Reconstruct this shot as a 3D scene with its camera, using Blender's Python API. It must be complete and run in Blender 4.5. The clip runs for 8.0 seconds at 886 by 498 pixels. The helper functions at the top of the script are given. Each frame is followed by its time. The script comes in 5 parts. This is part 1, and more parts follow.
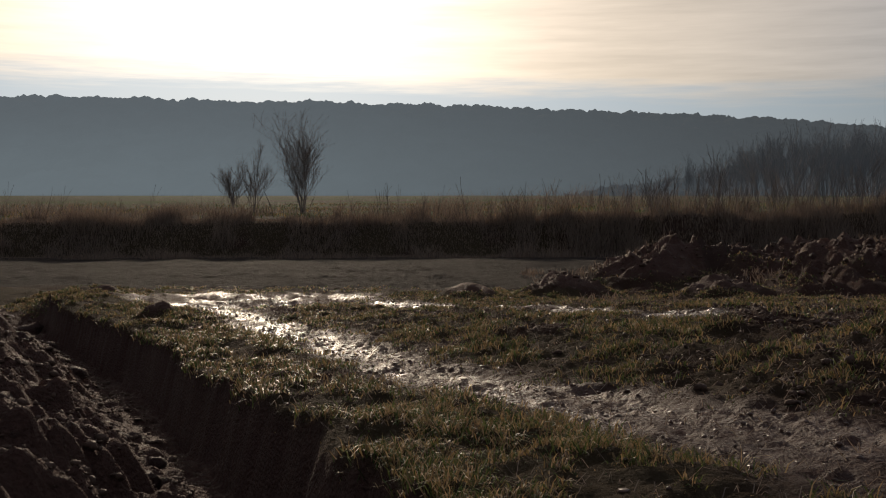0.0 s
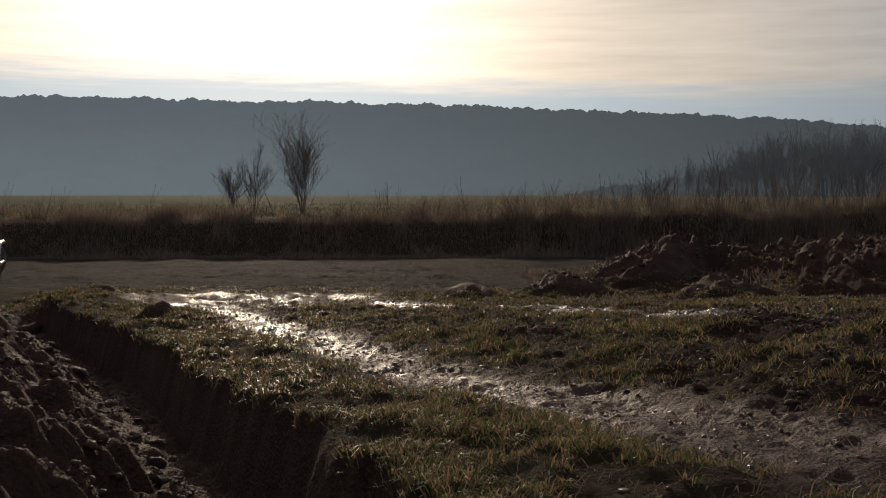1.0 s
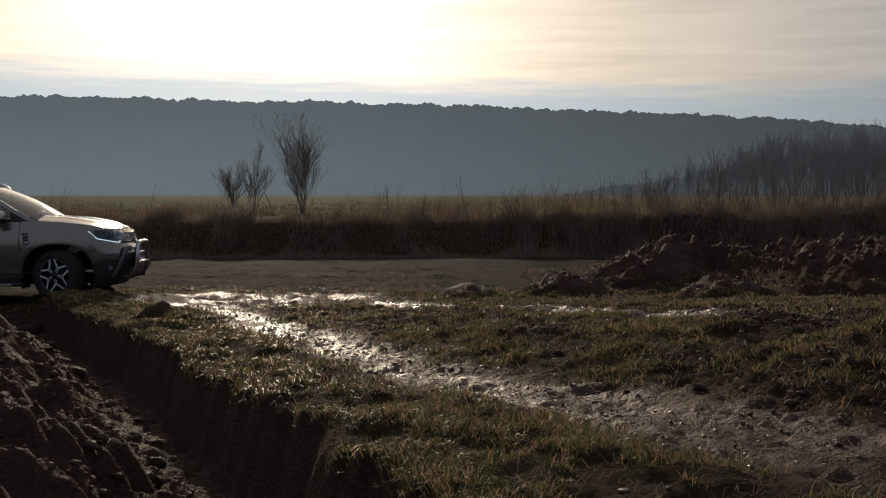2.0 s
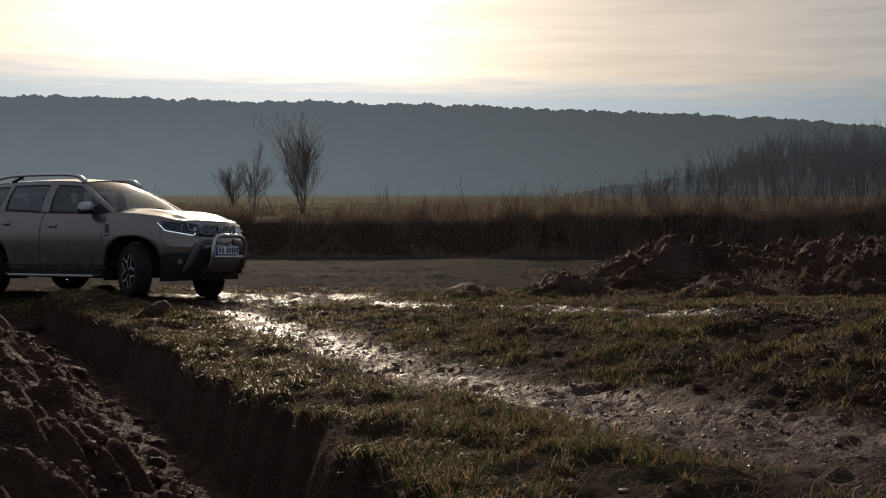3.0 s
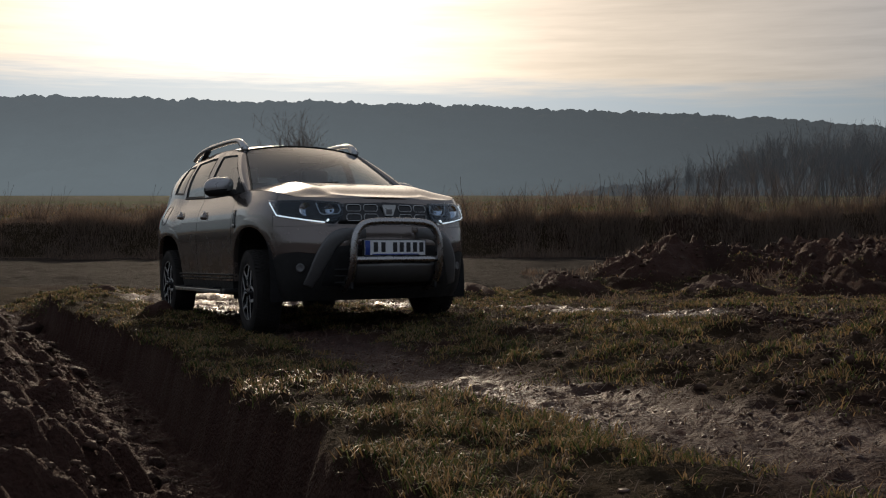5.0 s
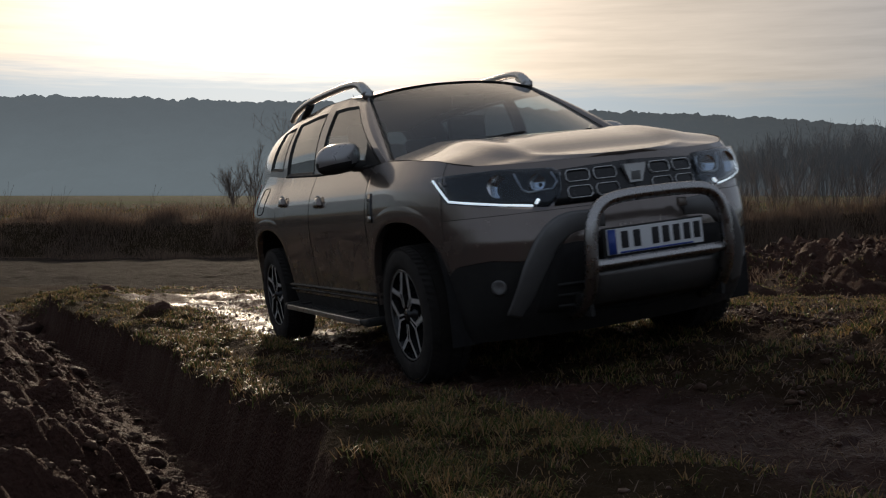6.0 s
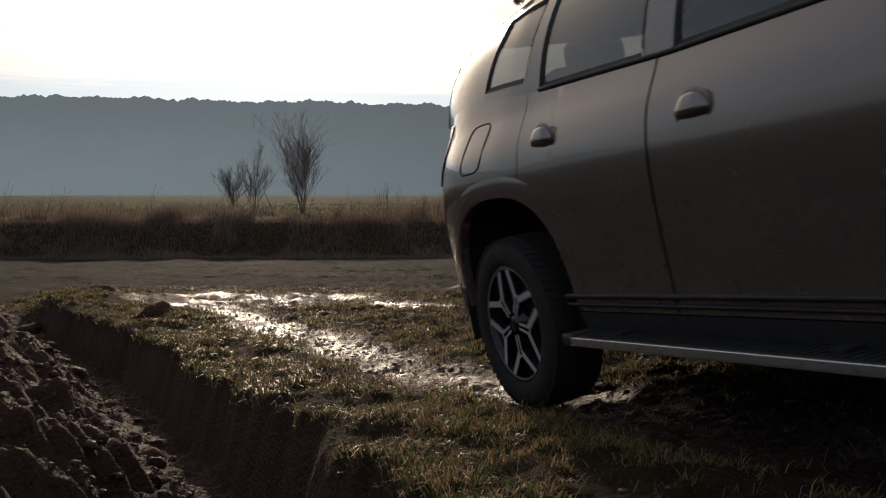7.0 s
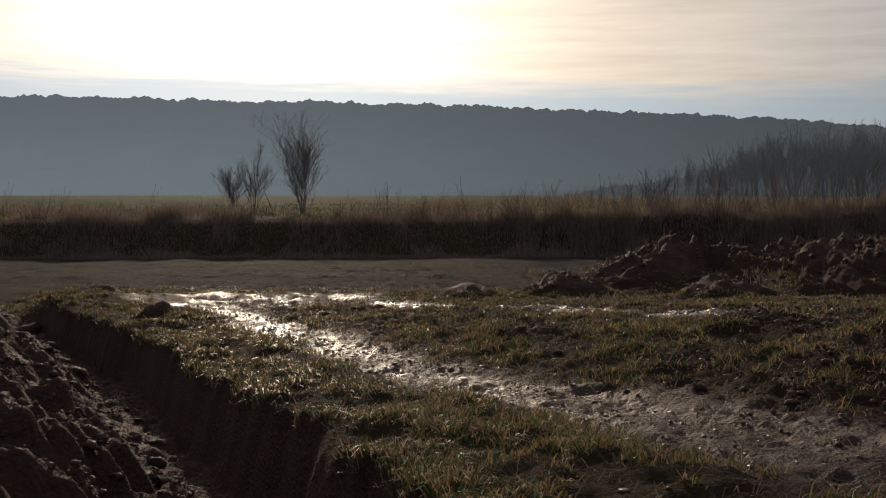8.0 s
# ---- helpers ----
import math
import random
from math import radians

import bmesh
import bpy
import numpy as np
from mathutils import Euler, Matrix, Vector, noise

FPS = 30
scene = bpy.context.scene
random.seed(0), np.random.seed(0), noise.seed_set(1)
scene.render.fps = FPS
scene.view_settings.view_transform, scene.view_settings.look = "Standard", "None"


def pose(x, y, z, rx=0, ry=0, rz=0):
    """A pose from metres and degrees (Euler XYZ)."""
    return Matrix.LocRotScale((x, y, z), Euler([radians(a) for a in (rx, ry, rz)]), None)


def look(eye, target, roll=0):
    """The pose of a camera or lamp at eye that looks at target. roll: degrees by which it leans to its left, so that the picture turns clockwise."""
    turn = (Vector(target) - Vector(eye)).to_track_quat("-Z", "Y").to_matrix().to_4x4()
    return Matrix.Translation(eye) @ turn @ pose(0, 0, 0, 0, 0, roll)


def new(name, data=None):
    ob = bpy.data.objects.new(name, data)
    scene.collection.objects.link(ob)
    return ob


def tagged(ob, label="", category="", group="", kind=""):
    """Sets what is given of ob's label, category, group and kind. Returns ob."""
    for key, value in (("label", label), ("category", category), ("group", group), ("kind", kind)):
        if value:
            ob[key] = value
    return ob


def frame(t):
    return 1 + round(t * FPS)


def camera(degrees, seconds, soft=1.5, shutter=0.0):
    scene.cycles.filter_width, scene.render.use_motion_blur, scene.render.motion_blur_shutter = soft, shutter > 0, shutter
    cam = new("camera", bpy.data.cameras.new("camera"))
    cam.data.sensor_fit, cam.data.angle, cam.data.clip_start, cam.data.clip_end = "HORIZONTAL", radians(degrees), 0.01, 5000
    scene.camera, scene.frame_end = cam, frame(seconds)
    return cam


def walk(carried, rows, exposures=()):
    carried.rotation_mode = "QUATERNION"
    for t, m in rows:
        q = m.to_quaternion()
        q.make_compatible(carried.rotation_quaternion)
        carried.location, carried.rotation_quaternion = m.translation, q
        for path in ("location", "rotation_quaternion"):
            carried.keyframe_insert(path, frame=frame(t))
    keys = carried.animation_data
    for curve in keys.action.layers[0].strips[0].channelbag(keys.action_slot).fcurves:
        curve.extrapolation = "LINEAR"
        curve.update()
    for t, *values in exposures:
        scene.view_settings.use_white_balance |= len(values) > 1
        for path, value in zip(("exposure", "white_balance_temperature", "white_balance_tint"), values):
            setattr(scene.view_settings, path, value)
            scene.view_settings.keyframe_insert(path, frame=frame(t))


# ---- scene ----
# the camera stands still on the bank of a trench
cam = camera(48.4, 8.0, soft=1.1, shutter=0.15)
EYE = pose(0.0, 0.0, 1.5, 90 - 3.15, 0, 0)
walk(cam, [(0.0, EYE), (8.0, EYE)], [(0.0, 0.0), (5.5, 0.0), (6.5, 0.12), (7.0, 0.34), (7.5, 0.34), (7.8, 0.2), (8.0, 0.13)])

# ---- light ----
SUN_AZ, SUN_EL, GLOW_EL = radians(-10.5), radians(18.0), radians(13.0)
SUN_DIR = Vector((math.sin(SUN_AZ) * math.cos(SUN_EL), math.cos(SUN_AZ) * math.cos(SUN_EL), math.sin(SUN_EL)))
# the thin cloud is brightest a little below the sun
GLOW_DIR = Vector((math.sin(SUN_AZ) * math.cos(GLOW_EL), math.cos(SUN_AZ) * math.cos(GLOW_EL), math.sin(GLOW_EL)))
sun = new("sun", bpy.data.lights.new("sun", "SUN"))
sun.data.energy, sun.data.angle, sun.data.color = 2.0, radians(2.2), (1.0, 0.82, 0.62)
sun.matrix_world = look(SUN_DIR * 50, (0, 0, 0))


def link(nt, a, b):
    nt.links.new(a, b)


def mnode(nt, op, a, b=None, c=None, clamp=False):
    n = nt.nodes.new("ShaderNodeMath")
    n.operation, n.use_clamp = op, clamp
    for i, v in enumerate((a, b, c)):
        if v is None:
            continue
        if isinstance(v, (int, float)):
            n.inputs[i].default_value = v
        else:
            link(nt, v, n.inputs[i])
    return n.outputs[0]


def mixc(nt, f, a, b, mode="MIX"):
    n = nt.nodes.new("ShaderNodeMix")
    n.data_type, n.blend_type = "RGBA", mode
    for i, v in ((0, f), (6, a), (7, b)):
        if isinstance(v, (int, float)):
            n.inputs[i].default_value = v
        elif isinstance(v, tuple):
            n.inputs[i].default_value = (*v[:3], 1)
        else:
            link(nt, v, n.inputs[i])
    return n.outputs[2]


def maprange(nt, v, a, b, c=0.0, d=1.0, smooth=True):
    n = nt.nodes.new("ShaderNodeMapRange")
    n.interpolation_type = "SMOOTHSTEP" if smooth else "LINEAR"
    link(nt, v, n.inputs[0])
    for i, x in zip((1, 2, 3, 4), (a, b, c, d)):
        n.inputs[i].default_value = x
    return n.outputs[0]


def noisen(nt, vec, scale, detail=4.0, rough=0.55):
    n = nt.nodes.new("ShaderNodeTexNoise")
    n.inputs["Scale"].default_value, n.inputs["Detail"].default_value, n.inputs["Roughness"].default_value = scale, detail, rough
    if vec is not None:
        link(nt, vec, n.inputs["Vector"])
    return n.outputs["Fac"]


def build_world():
    w = bpy.data.worlds.new("evening_sky")
    scene.world = w
    w.use_nodes = True
    nt = w.node_tree
    nt.nodes.clear()
    out, bg = nt.nodes.new("ShaderNodeOutputWorld"), nt.nodes.new("ShaderNodeBackground")
    link(nt, bg.outputs[0], out.inputs[0])
    sky = nt.nodes.new("ShaderNodeTexSky")
    sky.sky_type, sky.sun_disc = "NISHITA", False
    sky.sun_elevation, sky.sun_rotation = SUN_EL, SUN_AZ
    tc = nt.nodes.new("ShaderNodeTexCoord")
    d = tc.outputs["Generated"]
    sep = nt.nodes.new("ShaderNodeSeparateXYZ")
    link(nt, d, sep.inputs[0])
    el = sep.outputs[2]
    dot = nt.nodes.new("ShaderNodeVectorMath")
    dot.operation = "DOT_PRODUCT"
    link(nt, d, dot.inputs[0])
    dot.inputs[1].default_value = GLOW_DIR
    s = mnode(nt, "MAXIMUM", dot.outputs["Value"], 0.0)
    # thin stratus: streaks drawn out sideways
    mp = nt.nodes.new("ShaderNodeMapping")
    mp.inputs["Scale"].default_value, mp.inputs["Rotation"].default_value = (1.6, 1.6, 22.0), (0, radians(2.5), 0)
    link(nt, d, mp.inputs[0])
    n1 = noisen(nt, mp.outputs[0], 1.7, 5, 0.6)
    mp2 = nt.nodes.new("ShaderNodeMapping")
    mp2.inputs["Scale"].default_value, mp2.inputs["Rotation"].default_value = (3.0, 3.0, 40.0), (0, radians(-3), 0)
    link(nt, d, mp2.inputs[0])
    n2 = noisen(nt, mp2.outputs[0], 2.6, 4, 0.6)
    wide = mnode(nt, "POWER", s, 5.6)
    tight = mnode(nt, "POWER", s, 45.0)
    core = mnode(nt, "POWER", s, 420.0)
    glow = mnode(nt, "MULTIPLY_ADD", wide, 0.62, mnode(nt, "MULTIPLY_ADD", tight, 1.0, mnode(nt, "MULTIPLY", core, 2.2)))
    lum = mnode(nt, "MULTIPLY", mnode(nt, "ADD", glow, maprange(nt, s, 0.2, 0.85, 0.34, 0.225)), mnode(nt, "MULTIPLY_ADD", n2, 0.5, 0.75))
    cream = mixc(nt, maprange(nt, s, 0.6, 0.97), (0.70, 0.80, 0.98), (1.0, 0.83, 0.66))
    vmul = nt.nodes.new("ShaderNodeVectorMath")
    vmul.operation = "SCALE"
    link(nt, cream, vmul.inputs[0])
    link(nt, lum, vmul.inputs["Scale"])
    # blue-grey band over the hill
    edge = mnode(nt, "MULTIPLY_ADD", mnode(nt, "SUBTRACT", n1, 0.5), 0.075, mnode(nt, "MULTIPLY_ADD", sep.outputs[0], 0.015, el))
    band = maprange(nt, edge, 0.092, 0.122)
    low = nt.nodes.new("ShaderNodeVectorMath")
    low.operation = "SCALE"
    low.inputs[0].default_value = (0.40, 0.48, 0.56)
    link(nt, mnode(nt, "MULTIPLY_ADD", wide, 0.85, 0.30), low.inputs["Scale"])
    col = mixc(nt, band, low.outputs[0], vmul.outputs[0])
    tot = nt.nodes.new("ShaderNodeVectorMath")
    tot.operation = "MULTIPLY_ADD"
    link(nt, sky.outputs[0], tot.inputs[0])
    tot.inputs[1].default_value = (0.008, 0.008, 0.008)
    link(nt, col, tot.inputs[2])
    link(nt, tot.outputs[0], bg.inputs[0])
    bg.inputs[1].default_value = 1.0


build_world()

# ---- materials ----


def material(name):
    m = bpy.data.materials.new(name)
    m.use_nodes = True
    nt = m.node_tree
    return m, nt, nt.nodes["Principled BSDF"]


def attr(nt, name):
    n = nt.nodes.new("ShaderNodeAttribute")
    n.attribute_name = name
    return n.outputs["Fac"]


def bump(nt, h, strength, dist, b):
    n = nt.nodes.new("ShaderNodeBump")
    n.inputs["Strength"].default_value, n.inputs["Distance"].default_value = strength, dist
    link(nt, h, n.inputs["Height"])
    link(nt, n.outputs[0], b.inputs["Normal"])


def objcoord(nt):
    return nt.nodes.new("ShaderNodeTexCoord").outputs["Object"]


def simple(name, col, rough=0.6, metal=0.0, var=0.15, scale=8.0, bumpd=0.0, bscale=60.0, coat=0.0, spec=0.5):
    m, nt, b = material(name)
    co = objcoord(nt)
    n = noisen(nt, co, scale, 5)
    dark = tuple(c * (1 - var) for c in col)
    lite = tuple(min(1, c * (1 + var)) for c in col)
    link(nt, mixc(nt, n, dark, lite), b.inputs["Base Color"])
    link(nt, maprange(nt, noisen(nt, co, scale * 2.3, 3), 0.2, 0.8, rough * 0.85, min(1, rough * 1.15)), b.inputs["Roughness"])
    b.inputs["Metallic"].default_value, b.inputs["Coat Weight"].default_value = metal, coat
    b.inputs["Specular IOR Level"].default_value = spec
    b.inputs["Coat Roughness"].default_value = 0.06
    if bumpd:
        bump(nt, noisen(nt, co, bscale, 4), 0.6, bumpd, b)
    return m


def ground_material():
    m, nt, b = material("ground_earth")
    co = objcoord(nt)
    grass, wet, soil, road, field = (attr(nt, a) for a in ("grass", "wet", "soil", "road", "field"))
    fine, mid, big = noisen(nt, co, 38, 6, 0.65), noisen(nt, co, 7, 5), noisen(nt, co, 1.1, 4)
    earth = mixc(nt, fine, (0.013, 0.0068, 0.0055), (0.060, 0.031, 0.023))
    turf = mixc(nt, mid, (0.020, 0.014, 0.008), (0.066, 0.046, 0.026))
    mud = mixc(nt, mid, (0.034, 0.016, 0.013), (0.098, 0.047, 0.037))
    dirt = mixc(nt, fine, (0.020, 0.0105, 0.0082), (0.110, 0.056, 0.042))
    track = mixc(nt, mid, (0.012, 0.0088, 0.0076), (0.029, 0.021, 0.018))
    farm = mixc(nt, attr(nt, "green"), mixc(nt, big, (0.065, 0.052, 0.038), (0.12, 0.095, 0.068)), (0.070, 0.085, 0.036))
    c = mixc(nt, grass, earth, turf)
    c = mixc(nt, wet, c, mud)
    c = mixc(nt, soil, c, dirt)
    c = mixc(nt, road, c, track)
    c = mixc(nt, field, c, farm)
    link(nt, c, b.inputs["Base Color"])
    gloss = maprange(nt, noisen(nt, co, 16, 4), 0.35, 0.7, 0.20, 0.42)
    r = mnode(nt, "MULTIPLY_ADD", wet, mnode(nt, "SUBTRACT", gloss, 0.85), 0.85)
    r = mnode(nt, "MULTIPLY_ADD", soil, -0.16, r)
    r = mnode(nt, "MULTIPLY_ADD", field, 0.1, r)
    r = mnode(nt, "MULTIPLY_ADD", road, 0.1, r)
    link(nt, r, b.inputs["Roughness"])
    link(nt, mnode(nt, "MULTIPLY_ADD", wet, 0.32, mnode(nt, "MULTIPLY_ADD", soil, 0.06, 0.03)), b.inputs["Specular IOR Level"])
    b.inputs["Specular Tint"].default_value = (1.0, 0.80, 0.68, 1)
    vor = nt.nodes.new("ShaderNodeTexVoronoi")
    vor.inputs["Scale"].default_value = 55
    link(nt, co, vor.inputs["Vector"])
    h = mnode(nt, "MULTIPLY_ADD", fine, 0.6, mnode(nt, "MULTIPLY_ADD", noisen(nt, co, 110, 4, 0.7), 0.35, mnode(nt, "MULTIPLY", vor.outputs["Distance"], 0.35)))
    # tread marks drawn out along the track
    axes = []
    for v in ((4.6, -9.9, 0), (38, 17.7, 0)):
        dot = nt.nodes.new("ShaderNodeVectorMath")
        dot.operation = "DOT_PRODUCT"
        link(nt, co, dot.inputs[0])
        dot.inputs[1].default_value = v
        axes.append(dot.outputs["Value"])
    join = nt.nodes.new("ShaderNodeCombineXYZ")
    link(nt, axes[0], join.inputs[0])
    link(nt, axes[1], join.inputs[1])
    tread = noisen(nt, join.outputs[0], 1.0, 4, 0.6)
    h = mnode(nt, "MULTIPLY_ADD", mnode(nt, "MULTIPLY", wet, tread), 1.1, h)
    bump(nt, h, 1.0, 0.045, b)
    return m


def blade_material(name, stops, trans=0.45, rough=0.5):
    m, nt, b = material(name)
    geo = nt.nodes.new("ShaderNodeNewGeometry")
    ramp = nt.nodes.new("ShaderNodeValToRGB")
    link(nt, geo.outputs["Random Per Island"], ramp.inputs[0])
    el = ramp.color_ramp.elements
    for i, (p, c) in enumerate(stops):
        e = el[i] if i < 2 else el.new(p)
        e.position, e.color = p, (*c, 1)
    link(nt, ramp.outputs[0], b.inputs["Base Color"])
    b.inputs["Roughness"].default_value = rough
    b.inputs["Specular IOR Level"].default_value = 0.10
    tr, mx = nt.nodes.new("ShaderNodeBsdfTranslucent"), nt.nodes.new("ShaderNodeMixShader")
    link(nt, ramp.outputs[0], tr.inputs[0])
    mx.inputs[0].default_value = trans
    link(nt, b.outputs[0], mx.inputs[1])
    link(nt, tr.outputs[0], mx.inputs[2])
    link(nt, mx.outputs[0], nt.nodes["Material Output"].inputs[0])
    return m


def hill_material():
    # far backdrop: a kilometre of lit mist painted on as a faint glow
    m, nt, b = material("hill_haze_glow")
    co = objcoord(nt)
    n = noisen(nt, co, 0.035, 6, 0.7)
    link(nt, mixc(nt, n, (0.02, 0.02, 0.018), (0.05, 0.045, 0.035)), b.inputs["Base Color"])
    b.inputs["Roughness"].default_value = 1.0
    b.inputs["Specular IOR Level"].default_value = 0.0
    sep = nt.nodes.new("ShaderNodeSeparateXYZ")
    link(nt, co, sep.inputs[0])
    # painted haze: paler low down and to the left, dimmer to the right
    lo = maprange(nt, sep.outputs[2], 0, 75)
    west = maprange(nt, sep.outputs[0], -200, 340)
    haze_glow = mixc(nt, lo, (0.136, 0.166, 0.184), (0.106, 0.125, 0.140))
    haze_glow = mixc(nt, west, haze_glow, (0.056, 0.064, 0.071))
    haze_glow = mixc(nt, mnode(nt, "MULTIPLY", n, 0.25), haze_glow, (0.03, 0.035, 0.04))
    link(nt, haze_glow, b.inputs["Emission Color"])
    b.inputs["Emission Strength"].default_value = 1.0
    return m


def water_material():
    m, nt, b = material("muddy_water")
    co = objcoord(nt)
    b.inputs["Base Color"].default_value = (0.035, 0.026, 0.018, 1)
    b.inputs["Roughness"].default_value = 0.06
    b.inputs["IOR"].default_value = 1.33
    bump(nt, noisen(nt, co, 9, 3), 0.25, 0.02, b)
    return m



def rise_material():
    m, nt, b = material("rise_haze_glow")
    n = noisen(nt, objcoord(nt), 0.05, 6, 0.7)
    link(nt, mixc(nt, n, (0.02, 0.02, 0.018), (0.05, 0.045, 0.035)), b.inputs["Base Color"])
    b.inputs["Roughness"].default_value, b.inputs["Specular IOR Level"].default_value = 1.0, 0.0
    # thin haze before the rise is painted as blue-grey emission
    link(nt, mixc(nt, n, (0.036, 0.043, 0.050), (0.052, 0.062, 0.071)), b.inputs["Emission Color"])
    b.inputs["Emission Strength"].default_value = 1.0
    return m


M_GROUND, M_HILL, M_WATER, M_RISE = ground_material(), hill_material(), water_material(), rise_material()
M_TURF = blade_material("turf_blades", [(0.0, (0.035, 0.055, 0.018)), (0.36, (0.10, 0.115, 0.034)), (0.50, (0.20, 0.125, 0.052)), (0.8, (0.36, 0.24, 0.125)), (1.0, (0.07, 0.044, 0.032))], 0.5, 0.42)
M_DRY = blade_material("dry_blades", [(0.0, (0.10, 0.072, 0.058)), (0.4, (0.18, 0.125, 0.092)), (0.75, (0.26, 0.19, 0.14)), (1.0, (0.11, 0.085, 0.072))], 0.42, 0.7)


def clod_material():
    m, nt, b = material("soil_clods")
    co = objcoord(nt)
    fine = noisen(nt, co, 38, 6, 0.65)
    link(nt, mixc(nt, fine, (0.020, 0.0105, 0.0082), (0.110, 0.056, 0.042)), b.inputs["Base Color"])
    b.inputs["Roughness"].default_value, b.inputs["Specular IOR Level"].default_value = 0.62, 0.13
    bump(nt, mnode(nt, "ADD", fine, noisen(nt, co, 110, 4, 0.7)), 1.0, 0.035, b)
    return m


M_CLOD = clod_material()
M_CRUMB = simple("soil_crumbs", (0.066, 0.038, 0.026), 0.7, 0, 0.6, 30, 0.01, 90, spec=0.12)
M_WETCRUMB = simple("wet_mud_crumbs", (0.060, 0.029, 0.018), 0.38, 0, 0.6, 30, spec=0.3)
M_BARK = simple("winter_bark", (0.085, 0.060, 0.045), 0.85, 0, 0.3, 6)
M_TWIG = simple("grey_twigs", (0.16, 0.125, 0.105), 0.85, 0, 0.3, 6)


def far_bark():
    # far row's bark: the same lit mist as the hill's, painted as weak emission
    m, nt, b = material("far_bark_haze_glow")
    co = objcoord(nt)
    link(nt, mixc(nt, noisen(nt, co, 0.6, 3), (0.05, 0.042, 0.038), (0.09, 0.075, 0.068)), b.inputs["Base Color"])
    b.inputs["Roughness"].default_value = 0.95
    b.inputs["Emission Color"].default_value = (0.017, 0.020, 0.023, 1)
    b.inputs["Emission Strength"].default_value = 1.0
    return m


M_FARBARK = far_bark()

# ---- ground ----


def hash2(ix, iy, seed):
    h = (ix.astype(np.int64) * 374761393 + iy.astype(np.int64) * 668265263 + seed * 1442695041) & 0x7FFFFFFF
    h = ((h ^ (h >> 13)) * 1274126177) & 0x7FFFFFFF
    return ((h ^ (h >> 16)) & 0xFFFF) / 65535.0


def vnoise(x, y, seed=0):
    ix, iy = np.floor(x), np.floor(y)
    fx, fy = x - ix, y - iy
    fx, fy = fx * fx * (3 - 2 * fx), fy * fy * (3 - 2 * fy)
    a, b = hash2(ix, iy, seed), hash2(ix + 1, iy, seed)
    c, d = hash2(ix, iy + 1, seed), hash2(ix + 1, iy + 1, seed)
    return a + (b - a) * fx + (c - a) * fy + (a - b - c + d) * fx * fy


def fbm(x, y, octaves=4, seed=0, gain=0.5):
    v, amp, tot = 0, 1.0, 0.0
    for o in range(octaves):
        v, tot = v + amp * vnoise(x * 2.03 ** o + 17.3 * o, y * 2.03 ** o - 9.1 * o, seed + o), tot + amp
        amp *= gain
    return v / tot


def ridged(x, y, octaves=4, seed=0):
    v, amp, tot = 0, 1.0, 0.0
    for o in range(octaves):
        v, tot = v + amp * (1 - abs(2 * vnoise(x * 2.1 ** o + 3.7 * o, y * 2.1 ** o + 5.3 * o, seed + o) - 1)), tot + amp
        amp *= 0.55
    return v / tot


def sstep(v, a, b):
    t = np.clip((v - a) / (b - a), 0, 1)
    return t * t * (3 - 2 * t)


def lip_x(y):
    """The trench's edge on the grass side."""
    return np.interp(y, [-6, 0, 1.5, 2.35, 2.75, 3.35, 3.96, 4.86, 5.82, 6.96, 8.89, 11.3, 14.5, 40], [2.6, 0.78, 0.31, 0.02, -0.14, -0.39, -0.60, -1.04, -1.46, -1.94, -2.99, -4.39, -6.0, -11.0])


def track_left(y):
    return np.interp(y, [-8, 1.0, 2.13, 2.61, 3.13, 3.83, 4.18, 4.99, 6.34, 8.18, 11.2, 14.7], [5.0, 1.40, 0.89, 0.71, 0.46, 0.17, -0.03, -0.42, -0.93, -1.67, -2.93, -4.4])


def track_right(y):
    return np.interp(y, [-8, 1.0, 2.0, 3.03, 3.64, 4.22, 5.2, 6.0, 7.15, 8.94, 11.2, 14.7], [6.6, 2.9, 2.1, 1.55, 1.10, 0.80, 0.28, -0.08, -0.52, -1.28, -2.2, -3.4])


def slope_z(x, y):
    """The long slope that rises from the road to where the camera stands."""
    yc = np.clip(y, -1.5, 14.5)
    u = np.clip(x + 0.5 * (yc - 4.6), -3.0, 3.6)
    q = yc - 7
    z = 0.4605 - 0.0706 * q + 0.0389 * u + 0.00267 * q * q - 0.01015 * u * q - 0.00017 * q ** 3 + 0.00023 * u * q * q + 0.00663 * u * u - 0.00017 * u * u * q
    return z * (1 - sstep(y, 13.0, 17.5))


def bank_y(x):
    return 23.5 + 0.06 * (x + 9) + 0.5 * (vnoise(x * 0.35, x * 0 + 2.0, 5) - 0.5)


